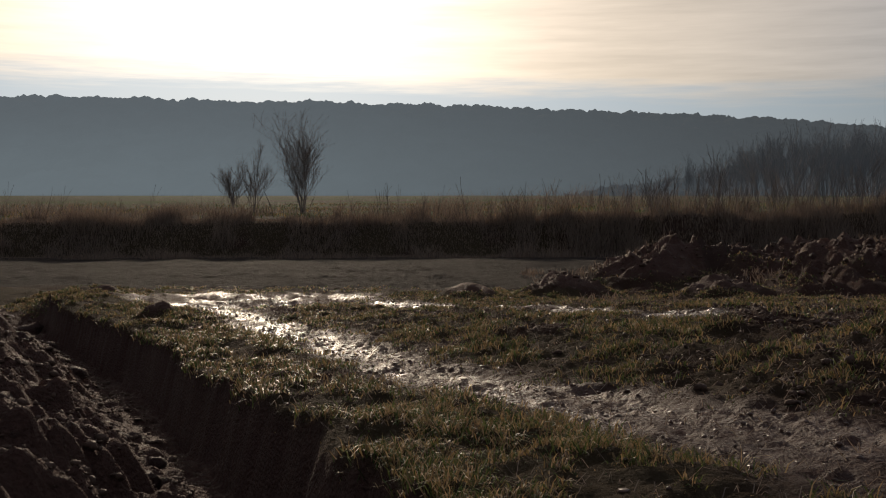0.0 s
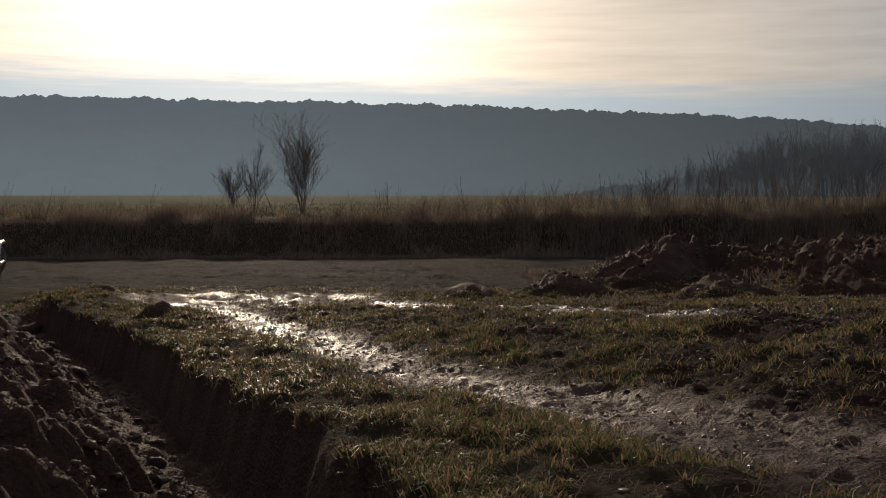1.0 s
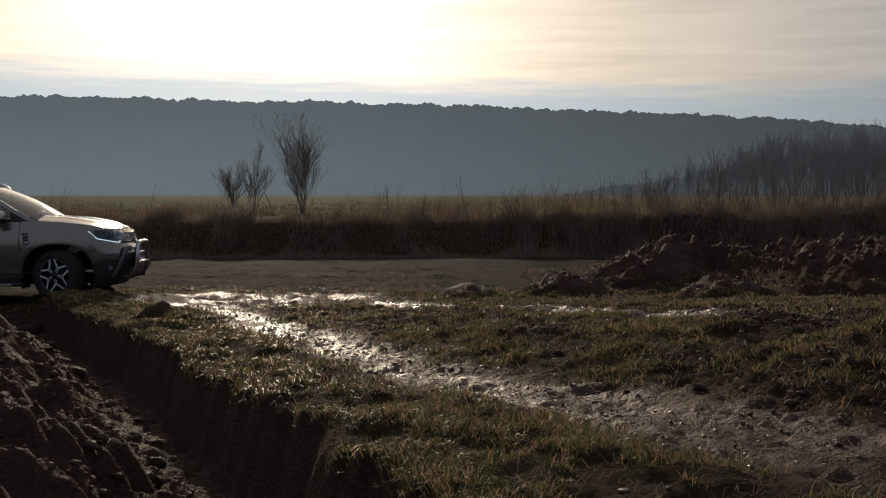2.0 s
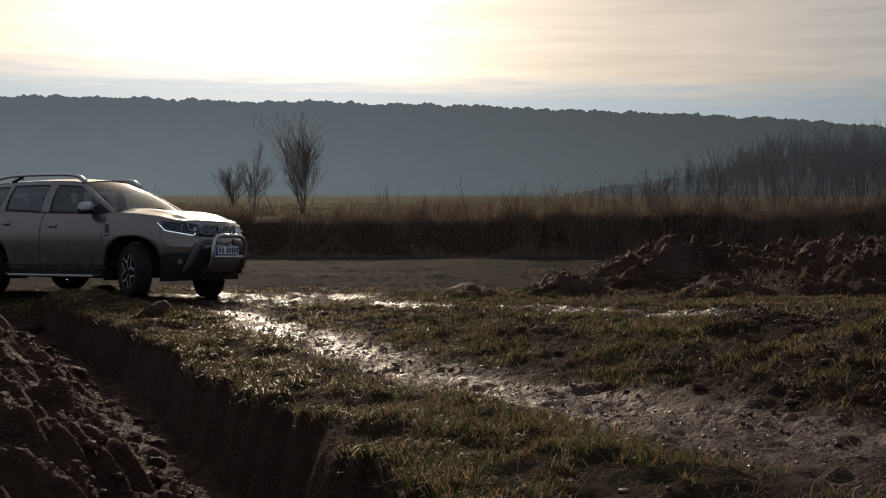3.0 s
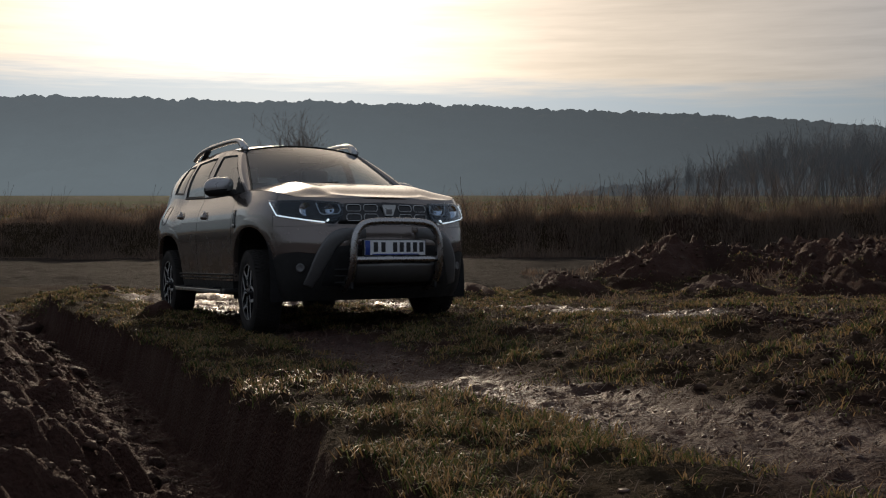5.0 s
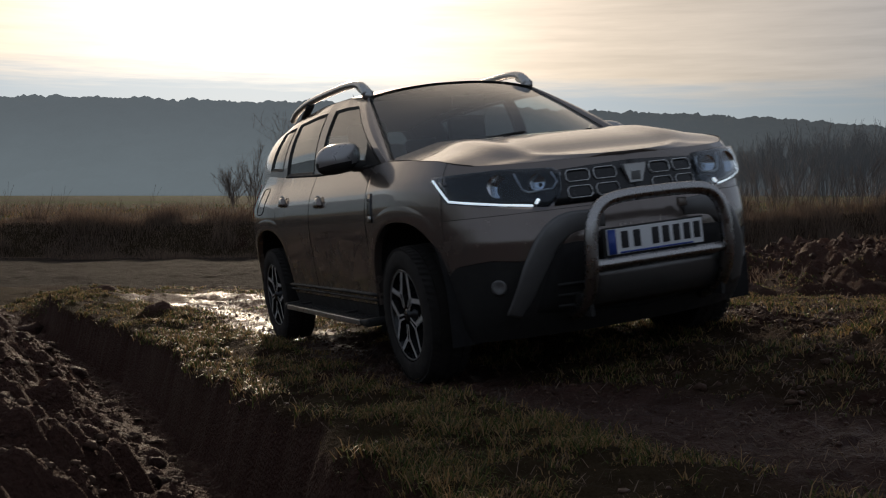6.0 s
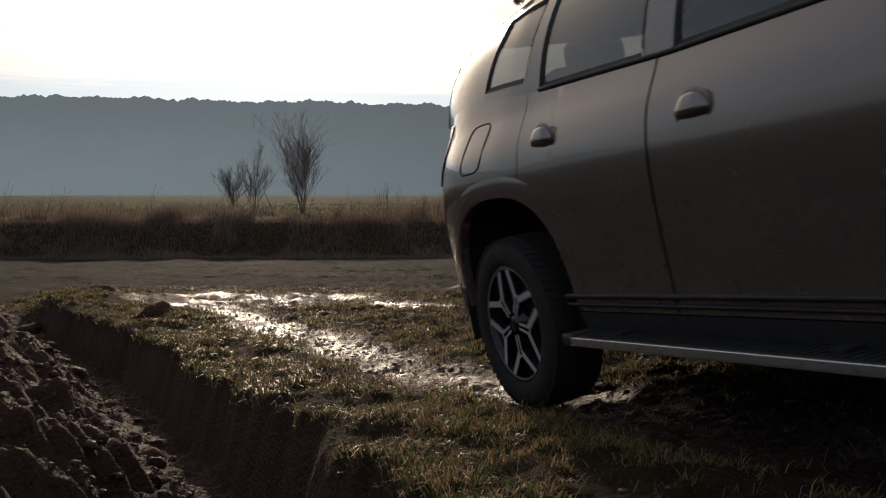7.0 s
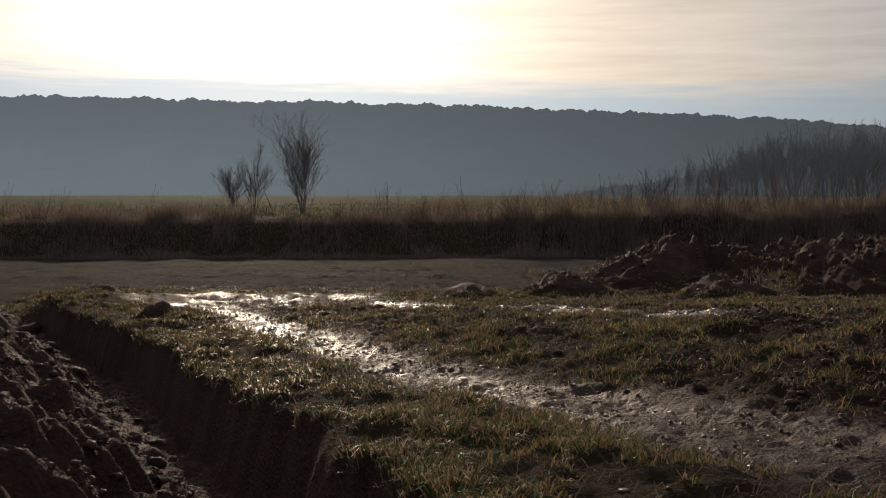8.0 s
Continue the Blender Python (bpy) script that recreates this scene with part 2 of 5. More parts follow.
def terrain(x, y):
    """Height and the cover of the ground at x, y."""
    z = slope_z(x, y)
    near = 1 - sstep(y, 19, 24)
    z = z + near * (0.10 * (fbm(x * 0.55, y * 0.55, 3, 3) - 0.5) + 0.07 * (fbm(x * 2.6, y * 2.6, 3, 8) - 0.5) + 0.05 * (0.5 - ridged(x * 7, y * 7, 4, 21)))
    tuft = near * (1 - sstep(y, 12, 16)) * (0.060 * (fbm(x * 4.6, y * 4.6, 3, 131, 0.6) - 0.5) + 0.04 * (fbm(x * 13, y * 13, 2, 137) - 0.5))
    # the worn track and its ruts
    wob = 0.22 * (fbm(x * 1.3, y * 1.3, 3, 31) - 0.5)
    left, right = track_left(y), track_right(y)
    tr = sstep(x - left + wob, -0.1, 0.28) * (1 - sstep(x - right + wob, -0.25, 0.15)) * (1 - sstep(y, 12.5, 14.5))
    pud = 1 - sstep(np.hypot((x + 2.55) / 2.0, (y - 13.6) / 2.1) + 0.5 * (fbm(x * 1.1, y * 1.1, 3, 41) - 0.5), 0.75, 1.05)
    seg2 = np.interp(x, [-1.27, -0.15, 0.42, 1.05, 1.4, 1.8, 2.3, 3.4, 6.0], [13.2, 11.0, 9.9, 8.8, 7.9, 7.2, 6.7, 6.2, 5.8])
    tr2 = (1 - sstep(abs(y - seg2 + wob) / 0.75, 0.5, 1.0)) * sstep(fbm(x * 1.5 + 4, y * 0.5, 2, 45), 0.28, 0.42) * sstep(x, -1.6, -0.6) * (1 - sstep(x, 4.5, 6))
    wet = np.maximum(np.maximum(tr, pud), tr2)
    along = x * 0.42 - y * 0.9
    across = x * 0.9 + y * 0.42
    ripple = ridged(along * 9, across * 20, 3, 51) - 0.5
    z = z - 0.035 * wet + 0.03 * tr2 + wet * near * (0.016 * ripple - 0.014 * (ridged(x * 11, y * 11, 3, 55) - 0.5) - 0.018 * (ridged(x * 24, y * 24, 2, 56) - 0.5))
    z = z + pud * (1 - sstep(y, 15.5, 17)) * 0.13 * (ridged(along * 1.3 + 3, across * 3.2, 4, 57) - 0.5)
    # muddy churned patch right of the track, near the camera
    churn = sstep(x - (2.6 - 0.28 * y), 0, 0.8) * (1 - sstep(y, 4.2, 5.4))
    z = z + churn * (0.10 * (0.5 - ridged(x * 4, y * 4, 4, 61)) + 0.07 * (0.5 - ridged(x * 10, y * 10, 3, 63)) + 0.03 * (0.5 - ridged(x * 21, y * 21, 2, 65)))
    z = z + tuft * (1 - np.clip(wet * 1.3, 0, 1))
    # the bank between the track and its branch, and hollows worn by wheels
    d = x - right + wob
    hump = sstep(y, 0.2, 1.6) * (1 - sstep(y - seg2, -1.7, -0.6)) * (1 - sstep(x, 5, 8))
    z = z + hump * (0.06 * (1 - 0.85 * sstep(y, 6.3, 8.0)) * sstep(d, 0.05, 0.85) + (0.05 + 0.20 * (fbm(x * 1.7, y * 1.7, 3, 64) - 0.5)) * (1 - 0.85 * sstep(y, 4.5, 7.5)) * sstep(d, 0.9, 2.1) + 0.05 * sstep(d, 0.1, 0.5) * (0.5 - ridged(x * 5, y * 5, 3, 66)))
    for cx, cy, r, h in ((-4.4, 12.75, 0.8, 0.14), (-6.15, 13.2, 0.7, -0.2), (-8.5, 12.4, 0.8, -0.2), (-2.0, 12.25, 0.8, -0.1), (-2.2, 9.2, 0.6, 0.08)):
        z = z + h * np.exp(-((x - cx) ** 2 + (y - cy) ** 2) / r ** 2)
    # trench and the spoil thrown up beside it
    u = (lip_x(y) - x) * 0.9 + 0.16 * (fbm(x * 2.2, y * 2.2, 3, 71) - 0.5)
    out = sstep(u, 0.9, 1.7)
    end = 1 - sstep(y + 2.2 * out, 12.2, 13.6)
    wall = 0.43 * sstep(u, -0.02, 0.13)
    rise = 0.66 * sstep(u, 0.10, 1.45) + 0.30 * sstep(u, 1.1, 2.4) - 0.36 * sstep(u, 3.2, 6.5)
    lump = (0.34 * (fbm(x * 2.1, y * 2.1, 3, 81) - 0.5) + 0.24 * (0.5 - ridged(x * 3.8, y * 3.8, 2, 85)) + 0.12 * (0.5 - ridged(x * 8, y * 8, 2, 87)) + 0.035 * (0.5 - ridged(x * 21, y * 21, 2, 89))) * sstep(u, 0.22, 0.7) * (1 - 0.6 * sstep(u, 4, 7))
    z = z + end * (rise - wall + lump) * (1 - sstep(u, 6, 9)) - end * 0.02 * sstep(u, 0.0, 0.1) * fbm(x * 9, y * 9, 3, 75)
    back = sstep(-y, 1.0, 3.0)
    z = z + back * end * sstep(u, 0, .1) * (1 - sstep(u, .3, .9)) * 0.35
    soil = sstep(u, -0.02, 0.03) * end * (1 - sstep(u, 6, 9))
    # heaps of mud on the other side
    hx, hy = (x - 8.4) / 5.0, (y - 15.2) / 4.3
    hp = (1 - sstep(np.hypot(hx, hy) + 0.35 * (fbm(x * 0.8, y * 0.8, 3, 91) - 0.5), 0.55, 1.05))
    z = z + hp * (0.72 + 0.6 * (fbm(x * 0.75, y * 0.75, 3, 95) - 0.5) + 0.85 * (0.5 - ridged(x * 1.3, y * 1.3, 4, 97)) + 0.32 * (0.5 - ridged(x * 4.0 + y, y * 4.6, 3, 98)))
    for cx, cy, r, h in ((1.75, 14.0, 0.75, 0.34), (0.35, 13.3, 0.5, 0.2), (3.3, 15.8, 1.3, 0.55), (-6.2, 12.6, 0.8, 0.25), (3.6, 12.8, 0.7, 0.3), (-5.0, 14.6, 0.25, 0.16), (-2.75, 9.5, 0.20, 0.14)):
        b = np.exp(-(((x - cx) / r) ** 2 + ((y - cy) / r) ** 2) * 1.6)
        z = z + h * b * (0.6 + 0.8 * ridged(x * 3, y * 3, 3, 99))
        hp = np.maximum(hp, sstep(b, 0.3, 0.6))
    # road along the foot of the field bank
    by = bank_y(x)
    rd = sstep(y + 0.8 * (fbm(x * 0.5, y * 0.5, 3, 101) - 0.5), 15.2, 16.4) * (1 - sstep(y, by - 0.5, by)) * (1 - hp)
    z = z + rd * (0.05 * (ridged(x * 0.12, y * 2.2, 3, 105) - 0.5) + 0.03 * (fbm(x * 1.5, y * 1.5, 3, 107) - 0.5))
    bk = sstep(y, by, by + 1.5)
    z = z + bk * (0.80 + 0.20 * sstep(x, 1.0, 4.0) + 0.12 * sstep(y, 27, 40) * (1 - 0.55 * sstep(x, 1.0, 6.0)) + 0.22 * (fbm(x * 0.45, y * 0.45, 3, 111) - 0.5)) + 0.25 * bk * (fbm(x * 0.05, y * 0.05, 3, 115) - 0.5) * sstep(y, 26, 45)
    fld = sstep(y, by + 1.2, by + 2.6)
    wet = wet * (1 - soil)
    grass = (1 - 0.6 * sstep(x - 0.2 * y, -0.2, 1.2) * sstep(fbm(x * 1.3, y * 1.3, 3, 125), 0.32, 0.52)) * (1 - np.clip(wet + soil + hp + rd + churn * 0.65, 0, 1)) * sstep(fbm(x * 1.6, y * 1.6, 3, 121) + 0.10 * (1 - sstep(x - left, -0.6, 0.2)), 0.25, 0.5)
    wet = wet * (0.55 + 0.45 * sstep(y, 2.6, 6.5))
    wet = wet * (0.22 + 0.36 * tr * (1 - pud) + (0.78 - 0.36 * tr * (1 - pud)) * sstep(0.55 * fbm(along * 0.9, across * 5, 3, 171, 0.6) + 0.45 * fbm(x * 2.4, y * 2.4, 3, 173), 0.44, 0.60))
    wet = np.maximum(wet, 0.12 * rd)
    wet = np.maximum(wet, churn * 0.05 * (1 - soil))
    return z, dict(grass=grass, wet=wet, soil=np.clip(soil + hp, 0, 1), road=rd, field=fld, green=sstep(fbm(x * 0.07, y * 0.33, 3, 155), 0.48, 0.58)), bk


def spaced(stops):
    """Grid lines from rows of (start, step) up to a last value."""
    out = []
    for (a, s), (b, _) in zip(stops, stops[1:]):
        n = max(1, round((b - a) / s))
        out += list(a + (b - a) * np.arange(n) / n)
    return np.array(out + [stops[-1][0]])


def mesh_from(name, verts, faces, smooth=True, mats=()):
    me = bpy.data.meshes.new(name)
    me.from_pydata(verts, [], faces)
    if smooth:
        me.shade_smooth()
    for m in mats:
        me.materials.append(m)
    return me


def grid_faces(nx, ny):
    i = np.arange(nx - 1)[None, :] + np.arange(ny - 1)[:, None] * nx
    return np.stack([i, i + 1, i + nx + 1, i + nx], -1).reshape(-1, 4)


def build_ground():
    xs = spaced([(-2600, 400), (-600, 60), (-120, 12), (-30, 2), (-14, 0.15), (-6, 0.06), (-3, 0.024), (0.5, 0.032), (3.2, 0.06), (6, 0.09), (12, 0.3), (16, 2), (40, 12), (120, 60), (600, 400), (2600, 1)])
    ys = spaced([(-1500, 300), (-100, 15), (-20, 1), (-4, 0.09), (1.0, 0.024), (5.5, 0.042), (10, 0.06), (18, 0.1), (24, 0.3), (30, 1.5), (60, 6), (150, 30), (450, 200), (2600, 1)])
    gx, gy = np.meshgrid(xs, ys)
    z, cover, _ = terrain(gx, gy)
    v = np.stack([gx, gy, z], -1).reshape(-1, 3)
    me = mesh_from("ground", v.tolist(), grid_faces(len(xs), len(ys)).tolist(), True, [M_GROUND])
    for k, a in cover.items():
        me.attributes.new(k, "FLOAT", "POINT").data.foreach_set("value", a.astype(np.float32).ravel())
    return tagged(new("ground", me), "muddy field ground with trench, worn wet track and farm road", "ground", kind="structure")


build_ground()


def build_water():
    xs, ys = np.linspace(-3.75, 0.0, 34), np.linspace(10.9, 16.2, 28)
    gx, gy = np.meshgrid(xs, ys)
    r = np.hypot((gx + 2.2) / 1.55, (gy - 13.6) / 2.2)
    gz = slope_z(gx, gy) - 0.070 - 0.12 * sstep(r, 0.75, 1.0)
    me = mesh_from("puddle", np.stack([gx, gy, gz], -1).reshape(-1, 3).tolist(), grid_faces(34, 28).tolist(), True, [M_WATER])
    tagged(new("puddle_water", me), "shallow muddy puddle water lying in the rutted track", "water", kind="structure")


build_water()

# ---- grass, clods, weeds ----
rng = np.random.default_rng(7)


def blades(name, x, y, z, h, w, lean, mat, label, category):
    n = len(x)
    az, la = rng.uniform(0, 2 * math.pi, n), rng.uniform(0, 2 * math.pi, n)
    ax, ay = np.cos(az) * w / 2, np.sin(az) * w / 2
    lx, ly = np.cos(la) * lean * h, np.sin(la) * lean * h
    base = np.stack([x, y, z - 0.01], -1)
    side = np.stack([ax, ay, 0 * x], -1)
    mid = base + np.stack([lx * 0.35, ly * 0.35, h * 0.6], -1)
    tip = base + np.stack([lx, ly, h * np.sqrt(np.clip(1 - lean ** 2 * 0.6, 0.15, 1))], -1)
    v = np.stack([base - side, base + side, mid + side * 0.75, mid - side * 0.75, tip], 1).reshape(-1, 3)
    k = np.arange(n)[:, None] * 5
    q = (k + np.array([[0, 1, 2, 3]])).tolist()
    t = (k + np.array([[3, 2, 4]])).tolist()
    me = mesh_from(name, v.tolist(), q + t, True, [mat])
    return tagged(new(name, me), label, category, kind="stuff")


def scatter(n, x0, x1, y0, y1, power=1.0):
    """Points over a stretch, denser toward y0."""
    y = y0 + (y1 - y0) * rng.uniform(0, 1, n) ** power
    return rng.uniform(x0, x1, n), y


def keep(p, *arrays):
    k = rng.uniform(0, 1, len(p)) < p
    return [a[k] for a in arrays]


def build_grass():
    # turf of the verge and of the mound beside the track
    x, y = scatter(1500000, -6.0, 7.5, 1.2, 16.5, 1.9)
    inside = abs(x) < 0.52 * y + 0.7
    x, y = x[inside], y[inside]
    z, c, _ = terrain(x, y)
    clump = sstep(fbm(x * 4.6, y * 4.6, 3, 131, 0.6), 0.40, 0.64)
    x, y, z, clump = keep(c["grass"] * (0.07 + 0.93 * clump), x, y, z, clump)
    h = (0.011 + 0.030 * clump ** 1.5) * rng.uniform(0.4, 1.8, len(x)) * (1 - 0.2 * sstep(y, 5, 10))
    blades("turf_grass", x, y, z, h, 0.0023 + 0.0008 * y, rng.uniform(0.3, 1.6, len(x)), M_TURF, "short frosty green and straw coloured turf", "grass")
    # litter of dead stalks lying in the mud
    x, y = scatter(34000, -3, 6.5, 1.3, 13, 1.6)
    z, c, _ = terrain(x, y)
    x, y, z = keep(np.clip(0.5 - c["wet"] * 0.35 - c["soil"], 0, 1), x, y, z)
    blades("dead_stalks", x, y, z + 0.008, rng.uniform(0.02, 0.07, len(x)), 0.0018 + 0.0007 * y, rng.uniform(1.25, 1.7, len(x)), M_DRY, "dead grass stalks lying flat in mud", "dead grass")
    # rank dry grass on the field bank
    x = rng.uniform(-16, 18, 110000)
    y = bank_y(x) + 2.4 - 3.3 * rng.uniform(0, 1, len(x)) ** 1.3
    z, _, _ = terrain(x, y)
    cl = fbm(x * 1.1, y * 1.1, 4, 141, 0.6)
    blades("bank_grass", x, y, z, (0.06 + 0.42 * sstep(cl, 0.38, 0.78) ** 1.4) * rng.uniform(0.4, 1.4, len(x)) * (1 + 0.5 * sstep(x, -1, 5)) * (0.35 + 0.65 * sstep(y - bank_y(x), -0.7, 0.5)), 0.012 + 0 * x, rng.uniform(0.15, 0.75, len(x)), M_DRY, "rank russet winter grass on the field bank", "grass")
    # grass over the field behind it
    x, y = scatter(30000, -26, 26, 26.4, 60, 2.2)
    z, _, _ = terrain(x, y)
    x, y, z = keep(sstep(fbm(x * 0.12, y * 0.35, 3, 151), 0.4, 0.6) * 0.8 + 0.1, x, y, z)
    blades("field_grass", x, y, z, rng.uniform(0.03, 0.14, len(x)), 0.02 + 0.0005 * y, rng.uniform(0.2, 0.8, len(x)), M_TURF, "thin green and straw field grass", "grass")
    # rank dry tufts standing in the field's edge
    x, y = scatter(60000, -24, 22, 26.4, 38, 1.4)
    z, _, _ = terrain(x, y)
    pt = sstep(fbm(x * 0.35, y * 0.7, 4, 171, 0.6), 0.5, 0.66)
    x, y, z, pt = keep(pt * 0.6, x, y, z, pt)
    blades("field_tufts", x, y, z, (0.10 + 0.30 * pt) * rng.uniform(0.4, 1.5, len(x)) * (1 + 0.8 * sstep(x, -4, 3)), 0.014 + 0 * x, rng.uniform(0.2, 0.8, len(x)), M_DRY, "dry russet tufts along the field edge", "grass")
    # tufts on the mud heaps
    x, y = scatter(60000, 1.5, 13, 10.5, 19)
    z, c, _ = terrain(x, y)
    x, y, z = keep(sstep(fbm(x * 0.9, y * 0.9, 3, 161), 0.5, 0.68) * 0.7, x, y, z)
    blades("heap_grass", x, y, z, rng.uniform(0.05, 0.2, len(x)), 0.012 + 0 * x, rng.uniform(0.3, 1.1, len(x)), M_DRY, "dry grass tufts on the mud heaps", "grass")


build_grass()


def icosphere(sub):
    bm = bmesh.new()
    bmesh.ops.create_icosphere(bm, subdivisions=sub, radius=1.0)
    v = np.array([p.co[:] for p in bm.verts])
    f = np.array([[p.index for p in q.verts] for q in bm.faces])
    bm.free()
    return v, f


def clods(name, x, y, z, r, label, sub=2):
    v0, f0 = icosphere(sub)
    vs, fs = [], []
    for i in range(len(x)):
        s = rng.uniform(0.65, 1.25, 3) * (1, 1, 0.75)
        a = rng.uniform(0, 6.28)
        p = v0 * (1 + 1.3 * (fbm(v0[:, 0] * 2.2 + i * 3.1 + v0[:, 2], v0[:, 1] * 2.2 + v0[:, 2] * 1.9, 3, 7, 0.7)[:, None] - 0.5)) * s * r[i]
        p = np.stack([p[:, 0] * math.cos(a) - p[:, 1] * math.sin(a), p[:, 0] * math.sin(a) + p[:, 1] * math.cos(a), p[:, 2]], -1)
        vs.append(p + (x[i], y[i], z[i]))
        fs.append(f0 + i * len(v0))
    me = mesh_from(name, np.concatenate(vs).tolist(), np.concatenate(fs).tolist(), True, [M_CLOD])
    return tagged(new(name, me), label, "soil clods", kind="stuff")


def build_clods():
    y = 1.3 + 11.5 * rng.uniform(0, 1, 520) ** 1.4
    x = lip_x(y) - rng.uniform(0.30, 2.6, len(y))
    z, _, _ = terrain(x, y)
    clods("spoil_clods", x, y, z - 0.02, (0.014 + 0.075 * rng.uniform(0, 1, len(x)) ** 2.6) * (0.42 + 0.11 * y), "dark brown clods of dug soil beside the trench", 2)
    x, y = rng.uniform(1.0, 10, 900), rng.uniform(11.3, 17, 900)
    z, c, _ = terrain(x, y)
    x, y, z = keep(c["soil"] * 0.3, x, y, z)
    clods("heap_clods", x, y, z - 0.05, rng.uniform(0.02, 0.07, len(x)), "wet dark clods on the mud heaps")


def crumbs(name, x, y, z, r, mat, label):
    """Small angular lumps of earth, each with its own shape."""
    v0, f0 = icosphere(1)
    n, m = len(x), len(v0)
    jig = 1 + rng.uniform(-0.45, 0.45, (n, m, 1))
    sc = rng.uniform(0.6, 1.3, (n, 1, 3)) * np.array([1, 1, 0.7])
    v = v0[None] * jig * sc * r[:, None, None] + np.stack([x, y, z], -1)[:, None, :]
    f = f0[None] + (np.arange(n) * m)[:, None, None]
    me = mesh_from(name, v.reshape(-1, 3).tolist(), f.reshape(-1, 3).tolist(), True, [mat])
    return tagged(new(name, me), label, "soil crumbs", kind="stuff")


def build_crumbs():
    y = 1.2 + 11.5 * rng.uniform(0, 1, 9000) ** 1.7
    x = lip_x(y) - rng.uniform(0.2, 1.9, len(y))
    z, _, _ = terrain(x, y)
    crumbs("spoil_crumbs", x, y, z, (0.004 + 0.015 * rng.uniform(0, 1, len(x)) ** 3) * (1 + 0.08 * y), M_CRUMB, "loose brown soil crumbs on the spoil beside the trench")
    x, y = scatter(60000, -3.2, 5.5, 1.4, 13.5, 1.9)
    k = abs(x) < 0.5 * y + 0.5
    x, y = x[k], y[k]
    z, c, _ = terrain(x, y)
    x, y, z = keep(np.clip(0.06 + c["wet"] * 0.9 - c["soil"], 0, 1), x, y, z)
    crumbs("mud_crumbs", x, y, z, (0.003 + 0.008 * rng.uniform(0, 1, len(x)) ** 3) * (1 + 0.07 * y), M_WETCRUMB, "wet glinting mud crumbs trodden into the track")
    x, y = scatter(60000, -1.0, 6.0, 1.6, 9.0, 1.6)
    k = (abs(x) < 0.5 * y + 0.5) & (x > 2.7 - 0.43 * y)
    x, y = x[k], y[k]
    z, c, _ = terrain(x, y)
    x, y, z = keep(np.clip(0.75 - c["wet"] - c["grass"] * 0.6, 0, 1), x, y, z)
    crumbs("bank_crumbs", x, y, z, (0.003 + 0.016 * rng.uniform(0, 1, len(x)) ** 4) * (1 + 0.06 * y), M_CRUMB, "loose brown soil crumbs on the bank beside the track")
    x, y = rng.uniform(0.8, 11, 7000), rng.uniform(11.0, 17, 7000)
    z, c, _ = terrain(x, y)
    x, y, z = keep(c["soil"], x, y, z)
    crumbs("heap_crumbs", x, y, z, 0.010 + 0.04 * rng.uniform(0, 1, len(x)) ** 3, M_CRUMB, "loose dark soil crumbs on the mud heaps")


build_clods()
build_crumbs()

# ---- bare shrubs and trees ----


def tubes(segs, sides=4):
    """Tapered tubes along segments (a, b, ra, rb), as vertices and faces."""
    vs, fs = [], []
    for a, b, ra, rb in segs:
        d = (b - a).normalized()
        p = d.orthogonal().normalized()
        q = d.cross(p)
        k = len(vs)
        for c, r in ((a, ra), (b, rb)):
            for i in range(sides):
                t = 2 * math.pi * i / sides
                vs.append(c + (p * math.cos(t) + q * math.sin(t)) * r)
        fs += [(k + i, k + (i + 1) % sides, k + sides + (i + 1) % sides, k + sides + i) for i in range(sides)]
    return vs, fs


def grow(segs, rnd, p, d, length, r, depth, spread, rmin, up=0.18):
    n = 3
    for i in range(n):
        e = (d + Vector((rnd.uniform(-1, 1), rnd.uniform(-1, 1), rnd.uniform(-0.5, 1))) * 0.16).normalized()
        b = p + e * length / n
        r2 = max(rmin, r * 0.84)
        segs.append((p, b, r, r2))
        p, d, r = b, e, r2
        if depth > 0:
            for _ in range(rnd.choice((1, 2, 2)) if i else 1):
                side = Vector((rnd.uniform(-1, 1), rnd.uniform(-1, 1), rnd.uniform(-0.2, 0.6))).normalized()
                e2 = (d + side * spread + Vector((0, 0, up))).normalized()
                grow(segs, rnd, p, e2, length * rnd.uniform(0.5, 0.78), max(rmin, r * 0.62), depth - 1, spread, rmin, up)


def shrub_mesh(seed, stems, height, depth, spread, fan, r0, rmin, mat, up=0.18):
    rnd = random.Random(seed)
    segs = []
    for _ in range(stems):
        a, f = rnd.uniform(0, 6.28), rnd.uniform(0.05, fan)
        d = Vector((math.cos(a) * f, math.sin(a) * f, 1)).normalized()
        base = Vector((math.cos(a) * 0.12 * f * 3, math.sin(a) * 0.12 * f * 3, -0.05))
        grow(segs, rnd, base, d, height * rnd.uniform(0.3 if stems > 4 else 0.5, 0.68), r0 * rnd.uniform(0.6, 1), depth, spread, rmin, up)
    v, f = tubes(segs, 3 if depth > 2 else 4)
    return mesh_from("twigs", v, f, True, [mat])


def ground_z(x, y):
    return float(terrain(np.array([float(x)]), np.array([float(y)]))[0][0])


def shrub(name, x, y, me, label, category, turn=0.0, s=1.0, group=""):
    ob = tagged(new(name, me), label, category, group)
    ob.matrix_basis = pose(x, y, ground_z(x, y), 0, 0, turn) @ Matrix.Scale(s, 4)
    return ob


